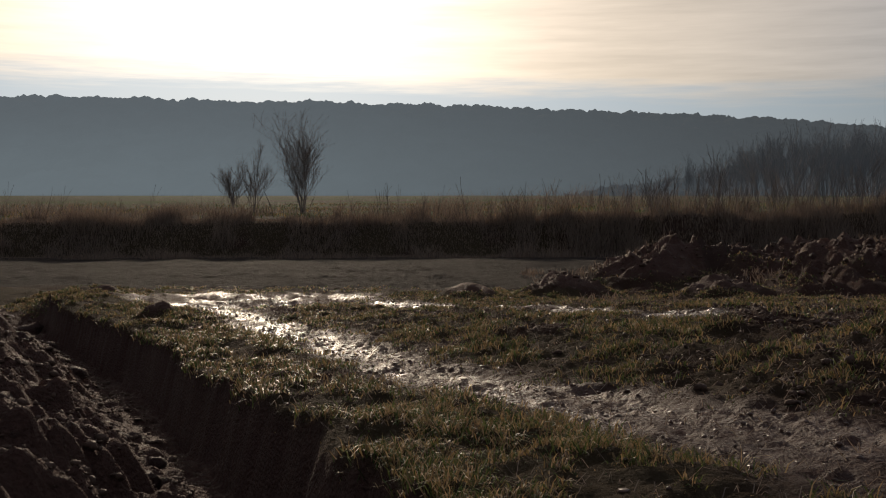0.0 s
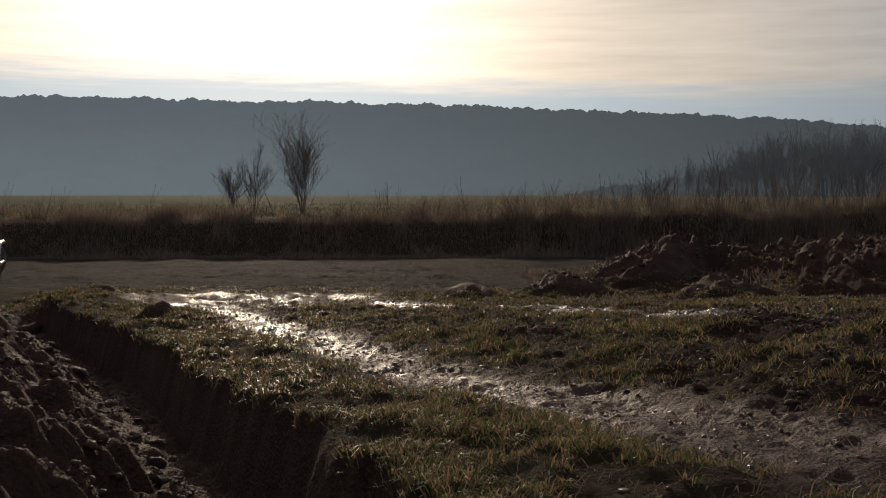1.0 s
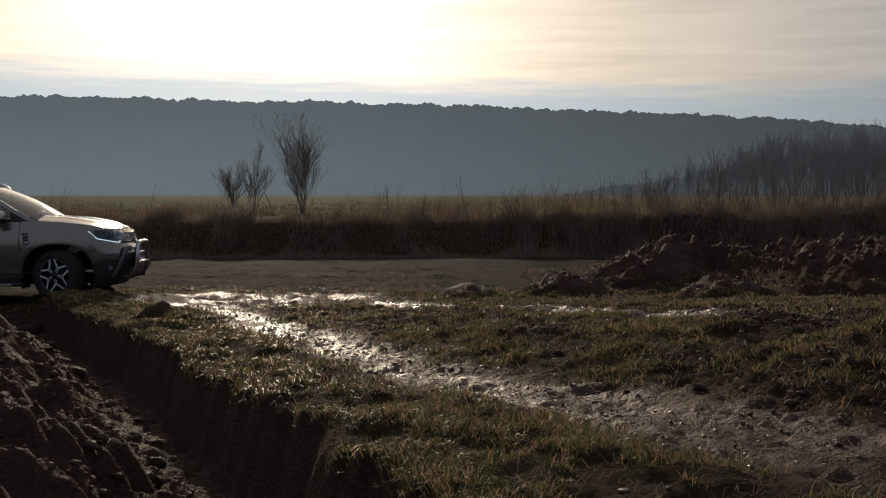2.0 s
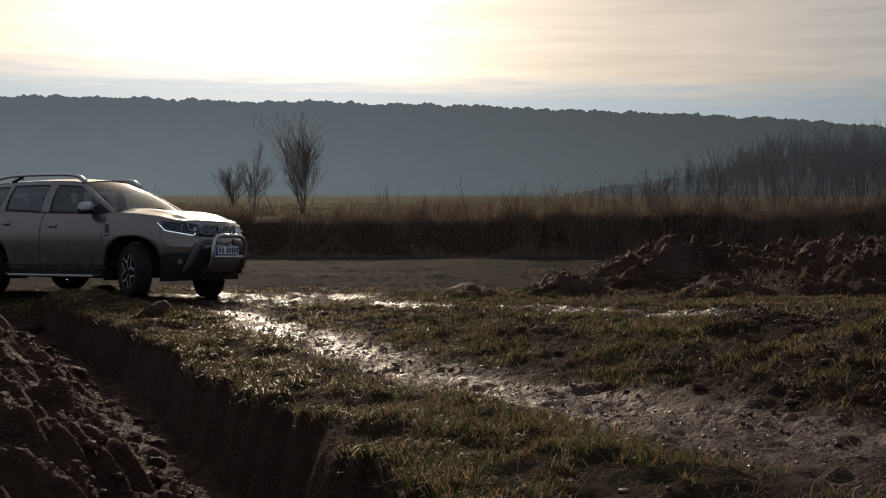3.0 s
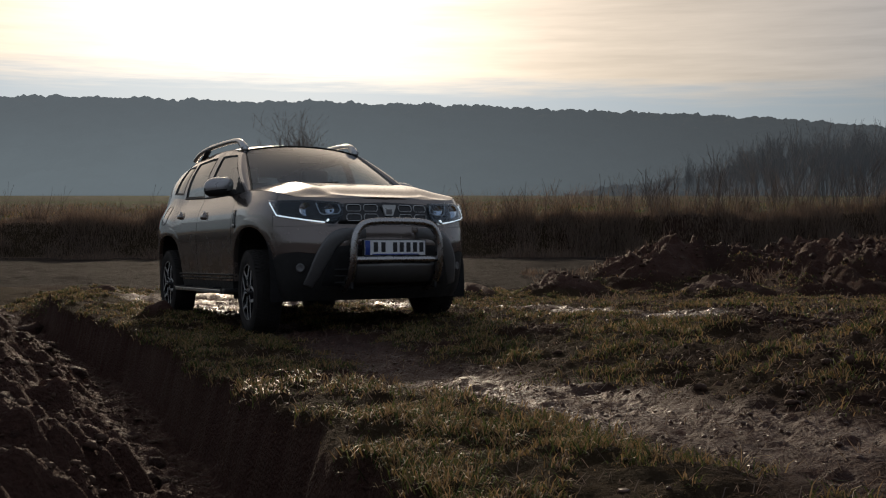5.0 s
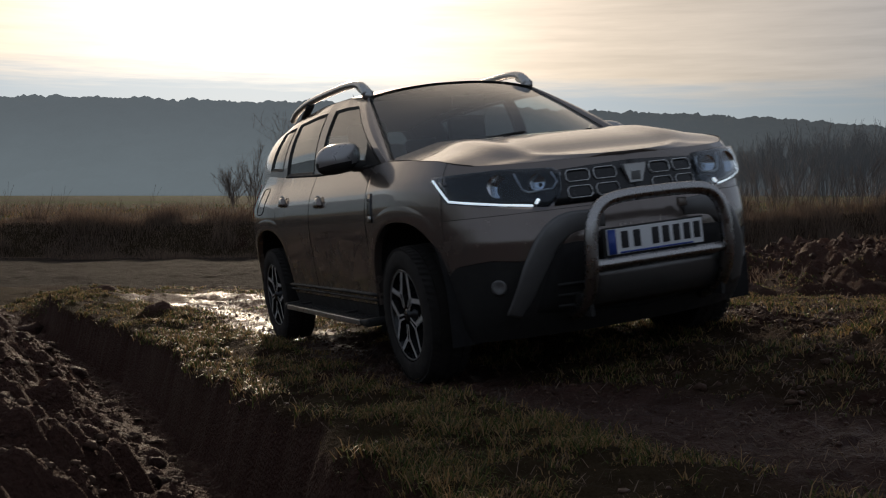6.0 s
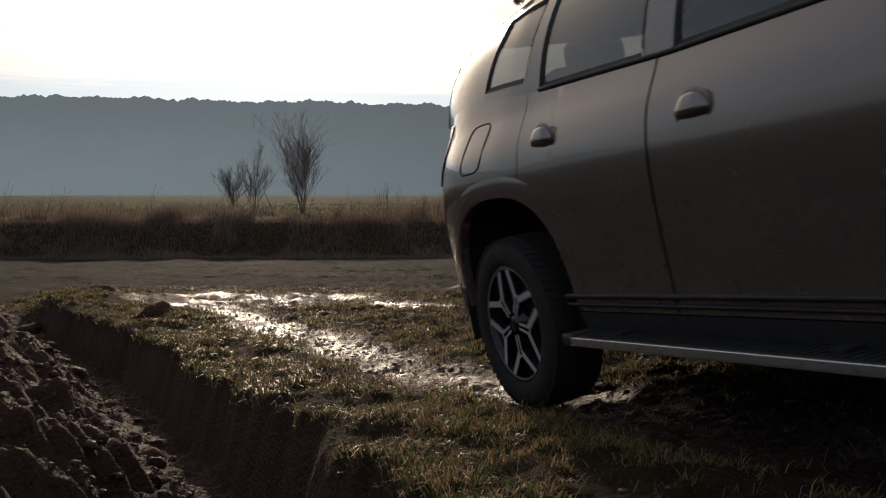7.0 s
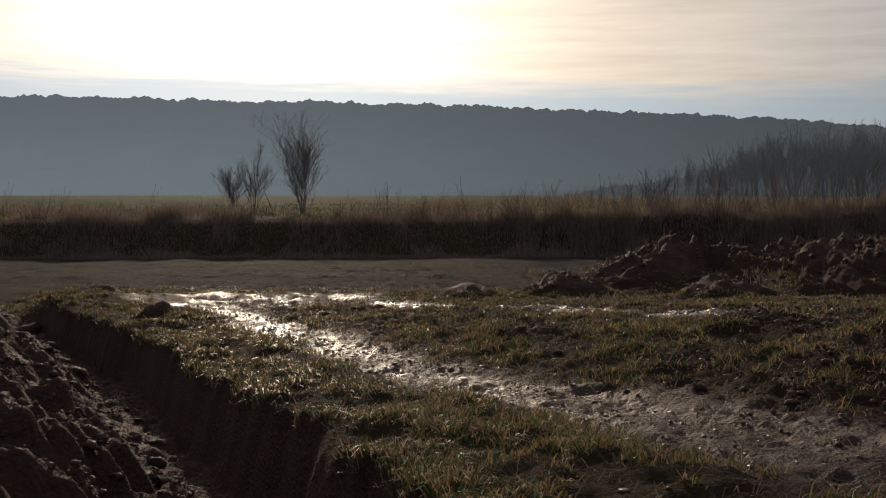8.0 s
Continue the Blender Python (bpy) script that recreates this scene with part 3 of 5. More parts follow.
def build_shrubs():
    shrub("bare_shrub", -4.95, 35, shrub_mesh(3, 14, 2.6, 3, 1.0, 0.40, 0.020, 0.0040, M_TWIG, 0.34), "tall bare many-stemmed shrub on the field edge", "shrub")
    shrub("bare_shrub", -7.45, 35, shrub_mesh(5, 8, 1.30, 3, 0.7, 0.22, 0.014, 0.0035, M_TWIG, 0.40), "small dense bare shrub on the field edge", "shrub")
    shrub("bare_shrub", -6.75, 35, shrub_mesh(8, 7, 1.75, 3, 0.65, 0.30, 0.015, 0.0035, M_TWIG, 0.38), "slender bare shrub on the field edge", "shrub")
    # weeds and saplings along the bank
    kinds = [shrub_mesh(20 + i, 1, 1.3, 1, 0.4, 0.3, 0.010, 0.005, M_BARK) for i in range(4)]
    rnd = random.Random(4)
    for i in range(120):
        x = rnd.uniform(-12, 15) if i % 3 else rnd.uniform(-2, 11)
        y = float(bank_y(np.array([x]))[0]) + rnd.uniform(1.0, 2.6)
        s = rnd.uniform(0.3, 0.8) * (1.0 if x < 0 else 1.25)
        shrub("dead_weed", x, y, kinds[i % 4], "dry brown weed stalk on the field bank", "weed", rnd.uniform(0, 360), s, "weeds on the bank")
    big = [shrub_mesh(40 + i, 6, 1.5, 2, 0.7, 0.6, 0.010, 0.0035, M_TWIG, 0.25) for i in range(3)]
    for i, (x, s) in enumerate(((4.9, 0.6), (5.7, 0.75), (6.05, 0.95), (7.1, 0.75), (7.5, 1.0), (8.0, 0.8), (8.7, 1.05), (9.3, 0.85), (9.9, 1.1), (10.5, 0.95), (11.2, 1.15), (11.9, 1.0))):
        shrub("bare_bush", x, float(bank_y(np.array([x]))[0]) + 1.7 + 0.5 * (i % 3), big[i % 3], "straggling bare bush on the field bank", "bush", i * 77, s, "bushes on the bank")


build_shrubs()


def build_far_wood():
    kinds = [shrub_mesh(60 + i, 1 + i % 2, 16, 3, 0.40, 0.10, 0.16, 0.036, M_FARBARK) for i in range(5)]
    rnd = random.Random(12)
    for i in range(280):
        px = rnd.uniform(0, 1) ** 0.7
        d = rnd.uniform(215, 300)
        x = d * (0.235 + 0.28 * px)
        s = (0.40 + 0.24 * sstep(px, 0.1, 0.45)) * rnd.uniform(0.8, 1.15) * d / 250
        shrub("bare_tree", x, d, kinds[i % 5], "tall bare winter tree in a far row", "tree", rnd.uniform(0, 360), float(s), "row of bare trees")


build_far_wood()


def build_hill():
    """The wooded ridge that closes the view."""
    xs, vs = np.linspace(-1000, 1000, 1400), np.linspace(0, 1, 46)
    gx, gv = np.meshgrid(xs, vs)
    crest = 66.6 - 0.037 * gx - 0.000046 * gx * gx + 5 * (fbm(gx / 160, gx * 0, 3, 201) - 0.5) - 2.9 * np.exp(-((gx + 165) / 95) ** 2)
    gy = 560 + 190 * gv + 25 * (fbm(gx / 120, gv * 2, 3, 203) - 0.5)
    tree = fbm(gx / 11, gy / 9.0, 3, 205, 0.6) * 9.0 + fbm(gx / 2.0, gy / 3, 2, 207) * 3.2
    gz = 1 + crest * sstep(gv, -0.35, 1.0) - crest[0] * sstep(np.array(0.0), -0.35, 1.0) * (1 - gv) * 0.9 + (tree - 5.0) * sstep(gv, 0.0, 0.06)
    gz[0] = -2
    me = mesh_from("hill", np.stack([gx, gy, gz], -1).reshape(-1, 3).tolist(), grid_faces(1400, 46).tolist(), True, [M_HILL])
    tagged(new("wooded_hill_backdrop", me), "long wooded hill with blue winter haze painted as glow", "hill", kind="structure")



def build_rise():
    """A nearer wooded rise that stands before the hill on the right."""
    xs, vs = np.linspace(60, 420, 420), np.linspace(0, 1, 16)
    gx, gv = np.meshgrid(xs, vs)
    crest = 21 * sstep(gx, 40, 190) + 4 * (fbm(gx / 40, gx * 0, 3, 221) - 0.5)
    gy = 430 + 60 * gv
    gz = -1 + crest * sstep(gv, -0.2, 1) + (fbm(gx / 5, gy / 6, 3, 225) * 7 - 3) * sstep(gv, 0, 0.1)
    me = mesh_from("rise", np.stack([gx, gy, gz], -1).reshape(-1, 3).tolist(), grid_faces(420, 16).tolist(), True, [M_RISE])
    tagged(new("wooded_rise_backdrop", me), "low dark wooded rise with thin haze painted as glow", "wood", kind="structure")


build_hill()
build_rise()

# ---- the car ----


def paint_material():
    m, nt, b = material("beige_metallic_paint")
    co = objcoord(nt)
    n = noisen(nt, co, 3.0, 5)
    base = mixc(nt, n, (0.165, 0.136, 0.121), (0.195, 0.162, 0.144))
    sep = nt.nodes.new("ShaderNodeSeparateXYZ")
    link(nt, co, sep.inputs[0])
    splash = mnode(nt, "MULTIPLY", maprange(nt, sep.outputs[2], 0.95, 0.35), maprange(nt, noisen(nt, co, 5.5, 6, 0.7), 0.45, 0.7))
    link(nt, mixc(nt, mnode(nt, "MULTIPLY", splash, 0.5), base, (0.10, 0.075, 0.055)), b.inputs["Base Color"])
    b.inputs["Metallic"].default_value = 0.6
    link(nt, mnode(nt, "MULTIPLY_ADD", splash, 0.3, 0.22), b.inputs["Roughness"])
    link(nt, mnode(nt, "MULTIPLY_ADD", splash, -0.7, 0.9), b.inputs["Coat Weight"])
    b.inputs["Coat Roughness"].default_value = 0.045
    return m


def glass_material(name, tint, clear, least=0.08):
    m, nt, b = material(name)
    fr = nt.nodes.new("ShaderNodeLayerWeight")
    fr.inputs[0].default_value = 0.5
    tr, gl, mx = nt.nodes.new("ShaderNodeBsdfTransparent"), nt.nodes.new("ShaderNodeBsdfGlossy"), nt.nodes.new("ShaderNodeMixShader")
    tr.inputs[0].default_value = (*[c * clear for c in tint], 1)
    gl.inputs["Roughness"].default_value = 0.03
    link(nt, mnode(nt, "MULTIPLY_ADD", mnode(nt, "POWER", fr.outputs["Facing"], 3.4), 0.9, least), mx.inputs[0])
    link(nt, tr.outputs[0], mx.inputs[1])
    link(nt, gl.outputs[0], mx.inputs[2])
    link(nt, mx.outputs[0], nt.nodes["Material Output"].inputs[0])
    nt.nodes.remove(b)
    return m


def glow_material(name, col, strength):
    m, nt, b = material(name)
    b.inputs["Base Color"].default_value = (0.8, 0.8, 0.8, 1)
    b.inputs["Emission Color"].default_value = (*col, 1)
    b.inputs["Emission Strength"].default_value = strength
    return m


M_PAINT = paint_material()
M_PLASTIC = simple("black_plastic", (0.026, 0.025, 0.024), 0.6, 0, 0.3, 14, 0.0008, 420, spec=0.25)
M_DARK = simple("dark_lining", (0.018, 0.017, 0.017), 0.85, 0, 0.3, 10, spec=0.2)
M_RUBBER = simple("tyre_rubber", (0.030, 0.027, 0.025), 0.85, 0, 0.4, 9, 0.004, 120, spec=0.15)
M_SILVER = simple("satin_silver", (0.50, 0.50, 0.50), 0.30, 0.85, 0.1, 20)
M_STEEL = simple("polished_steel", (0.40, 0.39, 0.385), 0.28, 1.0, 0.06, 12)
M_GUARD = simple("dull_steel", (0.16, 0.155, 0.15), 0.45, 0.8, 0.12, 9)
M_ALLOY = simple("machined_alloy", (0.62, 0.62, 0.62), 0.35, 0.45, 0.08, 20)
M_MIRRORCAP = simple("grey_cap_paint", (0.34, 0.33, 0.33), 0.3, 0.5, 0.06, 12, coat=0.8)
M_LINER = simple("pale_headliner", (0.42, 0.41, 0.39), 0.95, 0, 0.08, 30)
M_GREYTRIM = simple("grey_trim", (0.13, 0.127, 0.125), 0.42, 0.3, 0.15, 20)
M_RIMDARK = simple("gloss_black_alloy", (0.018, 0.018, 0.019), 0.25, 0.2, 0.2, 20)
M_SEAT = simple("grey_seat_cloth", (0.10, 0.095, 0.09), 0.9, 0, 0.2, 30)
M_PLATE = simple("plate_white", (0.74, 0.75, 0.76), 0.4, 0, 0.05, 20)
M_BLUE = simple("plate_blue", (0.03, 0.07, 0.32), 0.4, 0, 0.05, 20)
M_INK = simple("plate_ink", (0.012, 0.012, 0.014), 0.5, 0, 0.1, 20)
M_RED = simple("red_lens", (0.42, 0.015, 0.012), 0.12, 0, 0.1, 20, coat=1.0)
M_LENS = glass_material("lamp_lens", (0.9, 0.95, 1.0), 0.92, 0.02)
M_GLASS = glass_material("window_glass", (0.80, 0.86, 0.86), 0.82)
M_PRIVACY = glass_material("dark_rear_glass", (0.8, 0.85, 0.88), 0.42, 0.12)
M_SCREEN = glass_material("windscreen_glass", (0.82, 0.92, 0.90), 0.88)
M_DRL = glow_material("day_lamp", (0.92, 0.97, 1.0), 0.9)
M_CHROME = simple("lamp_reflector", (0.75, 0.77, 0.80), 0.12, 1.0, 0.1, 12)
M_STICKER = simple("screen_sticker", (0.25, 0.55, 0.48), 0.5)

car = tagged(new("car"), "beige off-road car with bull bar, splashed with mud", "car")


def part(name, data, mat, parent, label=""):
    """Links a mesh (or vertices and faces) as one object under a thing or a part."""
    me = data if isinstance(data, bpy.types.Mesh) else mesh_from(name, data[0], data[1])
    if mat is not None and not me.materials:
        me.materials.append(mat)
    ob = new(name, me)
    ob.parent = parent
    return tagged(ob, label)


def catmull(pts, n):
    """A smooth line through pts, n steps to each stretch."""
    p = [Vector(a) for a in pts]
    p = [p[0] * 2 - p[1]] + p + [p[-1] * 2 - p[-2]]
    out = []
    for i in range(1, len(p) - 2):
        a, b, c, d = p[i - 1:i + 3]
        for k in range(n):
            t = k / n
            out.append(0.5 * (2 * b + (c - a) * t + (2 * a - 5 * b + 4 * c - d) * t * t + (3 * b - a - 3 * c + d) * t ** 3))
    return out + [p[-2]]


# plan of the right half, from the middle of the front round to the middle of the rear
PLAN = catmull([(2.20, 0), (2.185, -0.25), (2.13, -0.48), (2.055, -0.64), (1.925, -0.785), (1.74, -0.86), (1.34, -0.895), (0.85, -0.882), (0, -0.88),
                (-0.9, -0.888), (-1.34, -0.905), (-1.74, -0.895), (-2.01, -0.82), (-2.135, -0.63), (-2.17, -0.35), (-2.18, 0)], 14)
PX, PY = np.array([p[0] for p in PLAN]), np.array([p[1] for p in PLAN])
_tx, _ty = np.gradient(PX), np.gradient(PY)
_l = np.hypot(_tx, _ty)
NX, NY = -_ty / _l, _tx / _l
NX, NY = np.where(PX * NX + PY * NY < 0, -NX, NX), np.where(PX * NX + PY * NY < 0, -NY, NY)
PQ = np.linspace(0, 1, len(PX))


def q_x(x):
    return float(np.interp(-x, -PX, PQ))


def q_front(y):
    k = int(np.argmin(PY))
    return float(np.interp(abs(y), -PY[:k], PQ[:k]))


SIDE_IN = ([0.18, 0.26, 0.34, 0.44, 0.60, 0.76, 0.84, 0.90, 0.96, 1.00, 1.06, 1.12, 1.18, 1.25], [0.10, 0.05, 0.03, 0.022, 0.008, 0.0, 0.002, 0.008, 0.020, 0.032, 0.062, 0.094, 0.112, 0.13])
FRONT_IN = ([0.18, 0.25, 0.33, 0.45, 0.56, 0.68, 0.74, 0.80, 0.86, 0.94, 1.00, 1.06], [0.24, 0.17, 0.09, 0.035, 0.01, 0.004, 0.026, 0.055, 0.075, 0.090, 0.115, 0.17])
REAR_IN = ([0.18, 0.30, 0.42, 0.60, 0.74, 0.80, 0.95, 1.10, 1.25], [0.12, 0.05, 0.01, 0.0, 0.004, 0.015, 0.030, 0.060, 0.13])


def surf(q, z, off=0.0, sy=1):
    """A point of the car's skin at plan place q and height z; sy 1 is the right side, -1 the left."""
    x, y, nx, ny = (float(np.interp(q, PQ, a)) for a in (PX, PY, NX, NY))
    end = FRONT_IN if x > 0 else REAR_IN
    i = np.interp(z, *SIDE_IN) * ny * ny + np.interp(z, *end) * nx * nx - off
    return Vector((x - nx * i, (y - ny * i) * sy, z))


WHEEL_X, WHEEL_R, ARCH_R, ARCH_H, ARCH_N = 1.337, 0.345, 0.475, 0.448, 2.5


def arch_z(x):
    h = 0.0
    for w in (WHEEL_X, -WHEEL_X):
        d = abs(x - w)
        if d < ARCH_R:
            h = max(h, 0.36 + ARCH_H * (1 - (d / ARCH_R) ** ARCH_N) ** (1 / ARCH_N))
    return h


def arch_point(w, a, k):
    """A point (x, z) of the squarish wheel arch at angle a, k metres outside its edge."""
    c, n = math.cos(a), math.sin(a)
    e = 2 / ARCH_N
    return w + (ARCH_R + k) * math.copysign(abs(c) ** e, c), 0.36 + (ARCH_H + k) * math.copysign(abs(n) ** e, n)


def belt(x):
    return float(np.interp(x, [-2.2, -1.75, -1.45, -1.1, -0.2, 0.8, 1.05, 1.4, 1.75, 1.95, 2.2], [1.20, 1.22, 1.205, 1.175, 1.13, 1.115, 1.125, 1.105, 1.07, 1.03, 1.012]))


def sill(x):
    return float(np.interp(x, [-2.2, -1.9, -1.7, -1.0, 1.0, 1.75, 1.85, 2.0, 2.2], [0.46, 0.46, 0.40, 0.36, 0.36, 0.50, 0.58, 0.60, 0.56]))


def skin(q0, q1, lo, hi, rows, sy, off=0.0, n=40):
    """A panel of the skin between two plan places and two heights given as functions of x."""
    qs = [q0 + (q1 - q0) * k / n for k in range(n + 1)]
    for w in (WHEEL_X, -WHEEL_X):
        for a in np.linspace(0, math.pi, 25):
            q = q_x(arch_point(w, a, -0.0003)[0])
            if q0 < q < q1:
                qs.append(q)
    qs = sorted(set(round(q, 6) for q in qs))
    vs, fs = [], []
    for q in qs:
        x = float(np.interp(q, PQ, PX))
        a = max(lo(x), arch_z(x) if 0.11 < q < 0.9 else 0)
        b = max(hi(x), a + 0.0005)
        vs += [surf(q, a + (b - a) * k / rows, off, sy) for k in range(rows + 1)]
    r = rows + 1
    for i in range(len(qs) - 1):
        for k in range(rows):
            f = (i * r + k, i * r + k + 1, (i + 1) * r + k + 1, (i + 1) * r + k)
            fs.append(f if sy > 0 else f[::-1])
    return vs, fs


def sweep(path, r, sides=10, close=False, flat=1.0, up=(0, 0, 1)):
    """A tube along a line; flat squashes it along up."""
    vs, fs, n = [], [], len(path)
    rs = r if isinstance(r, (list, tuple)) else [r] * n
    for i, p in enumerate(path):
        a, b = path[i - 1] if (i or close) else path[0], path[(i + 1) % n] if (i < n - 1 or close) else path[-1]
        d = (b - a).normalized()
        s = d.cross(Vector(up))
        s = s.normalized() if s.length > 1e-4 else d.orthogonal().normalized()
        t = s.cross(d)
        for k in range(sides):
            c = 2 * math.pi * k / sides
            vs.append(p + (s * math.cos(c) + t * math.sin(c) * flat) * rs[i])
    for i in range(n if close else n - 1):
        for k in range(sides):
            j = (i + 1) % n
            fs.append((i * sides + k, i * sides + (k + 1) % sides, j * sides + (k + 1) % sides, j * sides + k))
    if not close:
        fs += [tuple(range(sides))[::-1], tuple((n - 1) * sides + k for k in range(sides))]
    return vs, fs


def lathe(profile, n=48):
    """A body of revolution about the y axis from (radius, y) rows."""
    vs, fs, m = [], [], len(profile)
    for i in range(n):
        a = 2 * math.pi * i / n
        vs += [Vector((r * math.cos(a), y, r * math.sin(a))) for r, y in profile]
    for i in range(n):
        for k in range(m - 1):
            j = (i + 1) % n
            fs.append((i * m + k, j * m + k, j * m + k + 1, i * m + k + 1))
    return vs, fs


def box(cx, cy, cz, sx, sy, sz, bev=0.02, m=None):
    bm = bmesh.new()
    bmesh.ops.create_cube(bm, size=1, matrix=Matrix.Translation((cx, cy, cz)) @ (m or Matrix()) @ Matrix.Diagonal((sx, sy, sz, 1)))
    if bev:
        bmesh.ops.bevel(bm, geom=bm.edges[:], offset=bev, segments=3, affect="EDGES", profile=0.6)
    me = bpy.data.meshes.new("block")
    bm.to_mesh(me)
    bm.free()
    me.shade_smooth()
    return me


def loft(rows, flip=False):
    """A sheet through rows of points of equal count."""
    m = len(rows[0])
    vs = [p for r in rows for p in r]
    fs = [(i * m + k, i * m + k + 1, (i + 1) * m + k + 1, (i + 1) * m + k) for i in range(len(rows) - 1) for k in range(m - 1)]
    return vs, ([f[::-1] for f in fs] if flip else fs)


def shell(rows, thick):
    """A sheet with thickness: the lofted front, a back moved by thick, and rims."""
    m, n = len(rows[0]), len(rows)
    vs, fs = loft(rows)
    k = len(vs)
    vs = vs + [p + thick for p in vs]
    fs = fs + [tuple(i + k for i in f[::-1]) for f in fs]
    rim = [i for i in range(m)] + [i * m + m - 1 for i in range(1, n)] + [(n - 1) * m + i for i in range(m - 2, -1, -1)] + [i * m for i in range(n - 2, 0, -1)]
    fs += [(a, rim[(i + 1) % len(rim)], rim[(i + 1) % len(rim)] + k, a + k)[::-1] for i, a in enumerate(rim)]
    return vs, fs


GAP = 0.0004
Q_F, Q_FD, Q_B, Q_RD, Q_R = q_x(1.80), q_x(0.84), q_x(-0.27), q_x(-1.10), q_x(-1.86)


def build_skin():
    for sy in (1, -1):
        for name, a, b, n in (("fender", Q_F, Q_FD, 26), ("front_door", Q_FD, Q_B, 16), ("rear_door", Q_B, Q_RD, 16), ("rear_quarter", Q_RD, Q_R, 24)):
            part(name, skin(a + GAP, b - GAP, sill, belt, 16, sy, 0, n), M_PAINT, car)
            part("sill_cladding", skin(a, b, lambda x: 0.24, lambda x: sill(x) - 0.003, 4, sy, 0.004, n), M_PLASTIC, car, "black lower cladding")
    # bumpers run round both corners
    for name, lo_q, hi_q in (("front_bumper", 0.0, Q_F), ("rear_bumper", Q_R, 1.0)):
        for what, lo, hi, mat, rows, off in ((name, sill, (lambda x: 0.795) if name[0] == "f" else belt, M_PAINT, 12, 0.0), (name.replace("bumper", "apron"), lambda x: 0.22, lambda x: sill(x) - 0.003, M_PLASTIC, 6, 0.004)):
            r = skin(lo_q, hi_q - GAP * (name[0] == "f"), lo, hi, rows, 1, off, 30)
            l = skin(lo_q, hi_q - GAP * (name[0] == "f"), lo, hi, rows, -1, off, 30)
            k = len(r[0])
            part(what, (r[0] + l[0], r[1] + [tuple(i + k for i in f) for f in l[1]]), mat, car, "" if mat is M_PAINT else "black lower apron")
    # band over the bumper between grille, lamps and bonnet
    for sy in (1, -1):
        part("front_panel", skin(0.0, Q_F - GAP, lambda x: 0.797, belt, 8, sy, -0.002, 30), M_PAINT, car)
    # dark lining inside the panels
    for sy in (1, -1):
        part("inner_lining", skin(0.0, 1.0, lambda x: 0.26, lambda x: belt(x) - 0.02, 6, sy, -0.03, 90), M_DARK, car)
    part("underbody", box(0, 0, 0.33, 3.7, 1.05, 0.16, 0.04), M_DARK, car)
    for w in (WHEEL_X, -WHEEL_X):
        for sy in (1, -1):
            rows = []
            for a in np.linspace(-0.25, math.pi + 0.25, 26):
                x, z = arch_point(w, a, 0.006)
                rows.append([Vector((x, -y * sy, z)) for y in (0.50, 0.62, 0.74, 0.865)])
            part("wheel_liner", loft(rows), M_DARK, car)
            # rolled lip of the arch
            lip = []
            for a in np.linspace(0.0, math.pi, 48):
                row = []
                for r, o in ((-0.004, -0.040), (-0.002, -0.010), (0.0, 0.0004), (0.004, 0.0012), (0.024, 0.0018), (0.056, 0.0020), (0.068, 0.0014), (0.080, 0.0004)):
                    x, z = arch_point(w, a, r)
                    row.append(surf(q_x(x), z, o, sy))
                lip.append(row)
            part("wheel_arch", loft(lip, sy < 0), M_PAINT, car)


build_skin()


def build_bonnet():
    rows = []
    qs = np.linspace(q_x(1.06), 0.0, 30)
    for q in qs:
        x = float(np.interp(q, PQ, PX))
        e = surf(q, belt(x), -0.001)
        row = []
        c = 0.066 * sstep(np.array(2.12 - e.x), 0.0, 0.75) + 0.012
        for b in np.linspace(-1, 1, 33):
            ridge = 0.016 * math.exp(-((abs(b) - 0.62) / 0.11) ** 2) * min(1, (2.15 - e.x) / 0.3) if e.x < 2.15 else 0
            row.append(Vector((e.x + 0.012 * (1 - b * b), e.y * b, e.z + c * (1 - abs(b) ** 3.4) + ridge)))
        rows.append(row)
    part("bonnet", loft(rows), M_PAINT, car)
    for s in (1, -1):
        line = [surf(q, belt(float(np.interp(q, PQ, PX))) + 0.001, 0.0, s) for q in np.linspace(q_x(1.06), q_x(1.95), 20)]
        part("bonnet_gap", sweep(line, 0.0022, 5), M_DARK, car)
    for y in (0.25, -0.25):
        part("washer_jet", box(1.39, y, 1.178, 0.03, 0.03, 0.016, 0.006), M_PLASTIC, car)


build_bonnet()


def roof_edge(x):
    return float(np.interp(x, [-2.0, -1.8, -1.2, -0.5, 0.0, 0.3], [1.50, 1.535, 1.585, 1.60, 1.590, 1.555]))


def roof_y(x):
    return float(np.interp(x, [-2.0, -1.2, -0.3, 0.3], [0.575, 0.605, 0.615, 0.575]))


def glasshouse(xb, v, sy=1, off=0.0):
    """A point of the cabin's side: xb = (x at the belt, x at the roof), v from belt 0 to roof 1."""
    x = xb[0] + (xb[1] - xb[0]) * v
    x0 = xb[0]
    zb, zt = belt(x0) - 0.01, roof_edge(xb[1])
    y0 = -surf(q_x(x0), belt(x0)).y - 0.004
    if x0 < -1.7:
        y0 = min(y0, 0.80)
    y1 = roof_y(xb[1])
    y = y0 + (y1 - y0) * v + 0.035 * math.sin(math.pi * v) - off * 1.0
    y -= 0.03 * max(0, v - 0.88) / 0.12 * 0.5
    return Vector((x, -sy * y, zb + (zt - zb) * v))


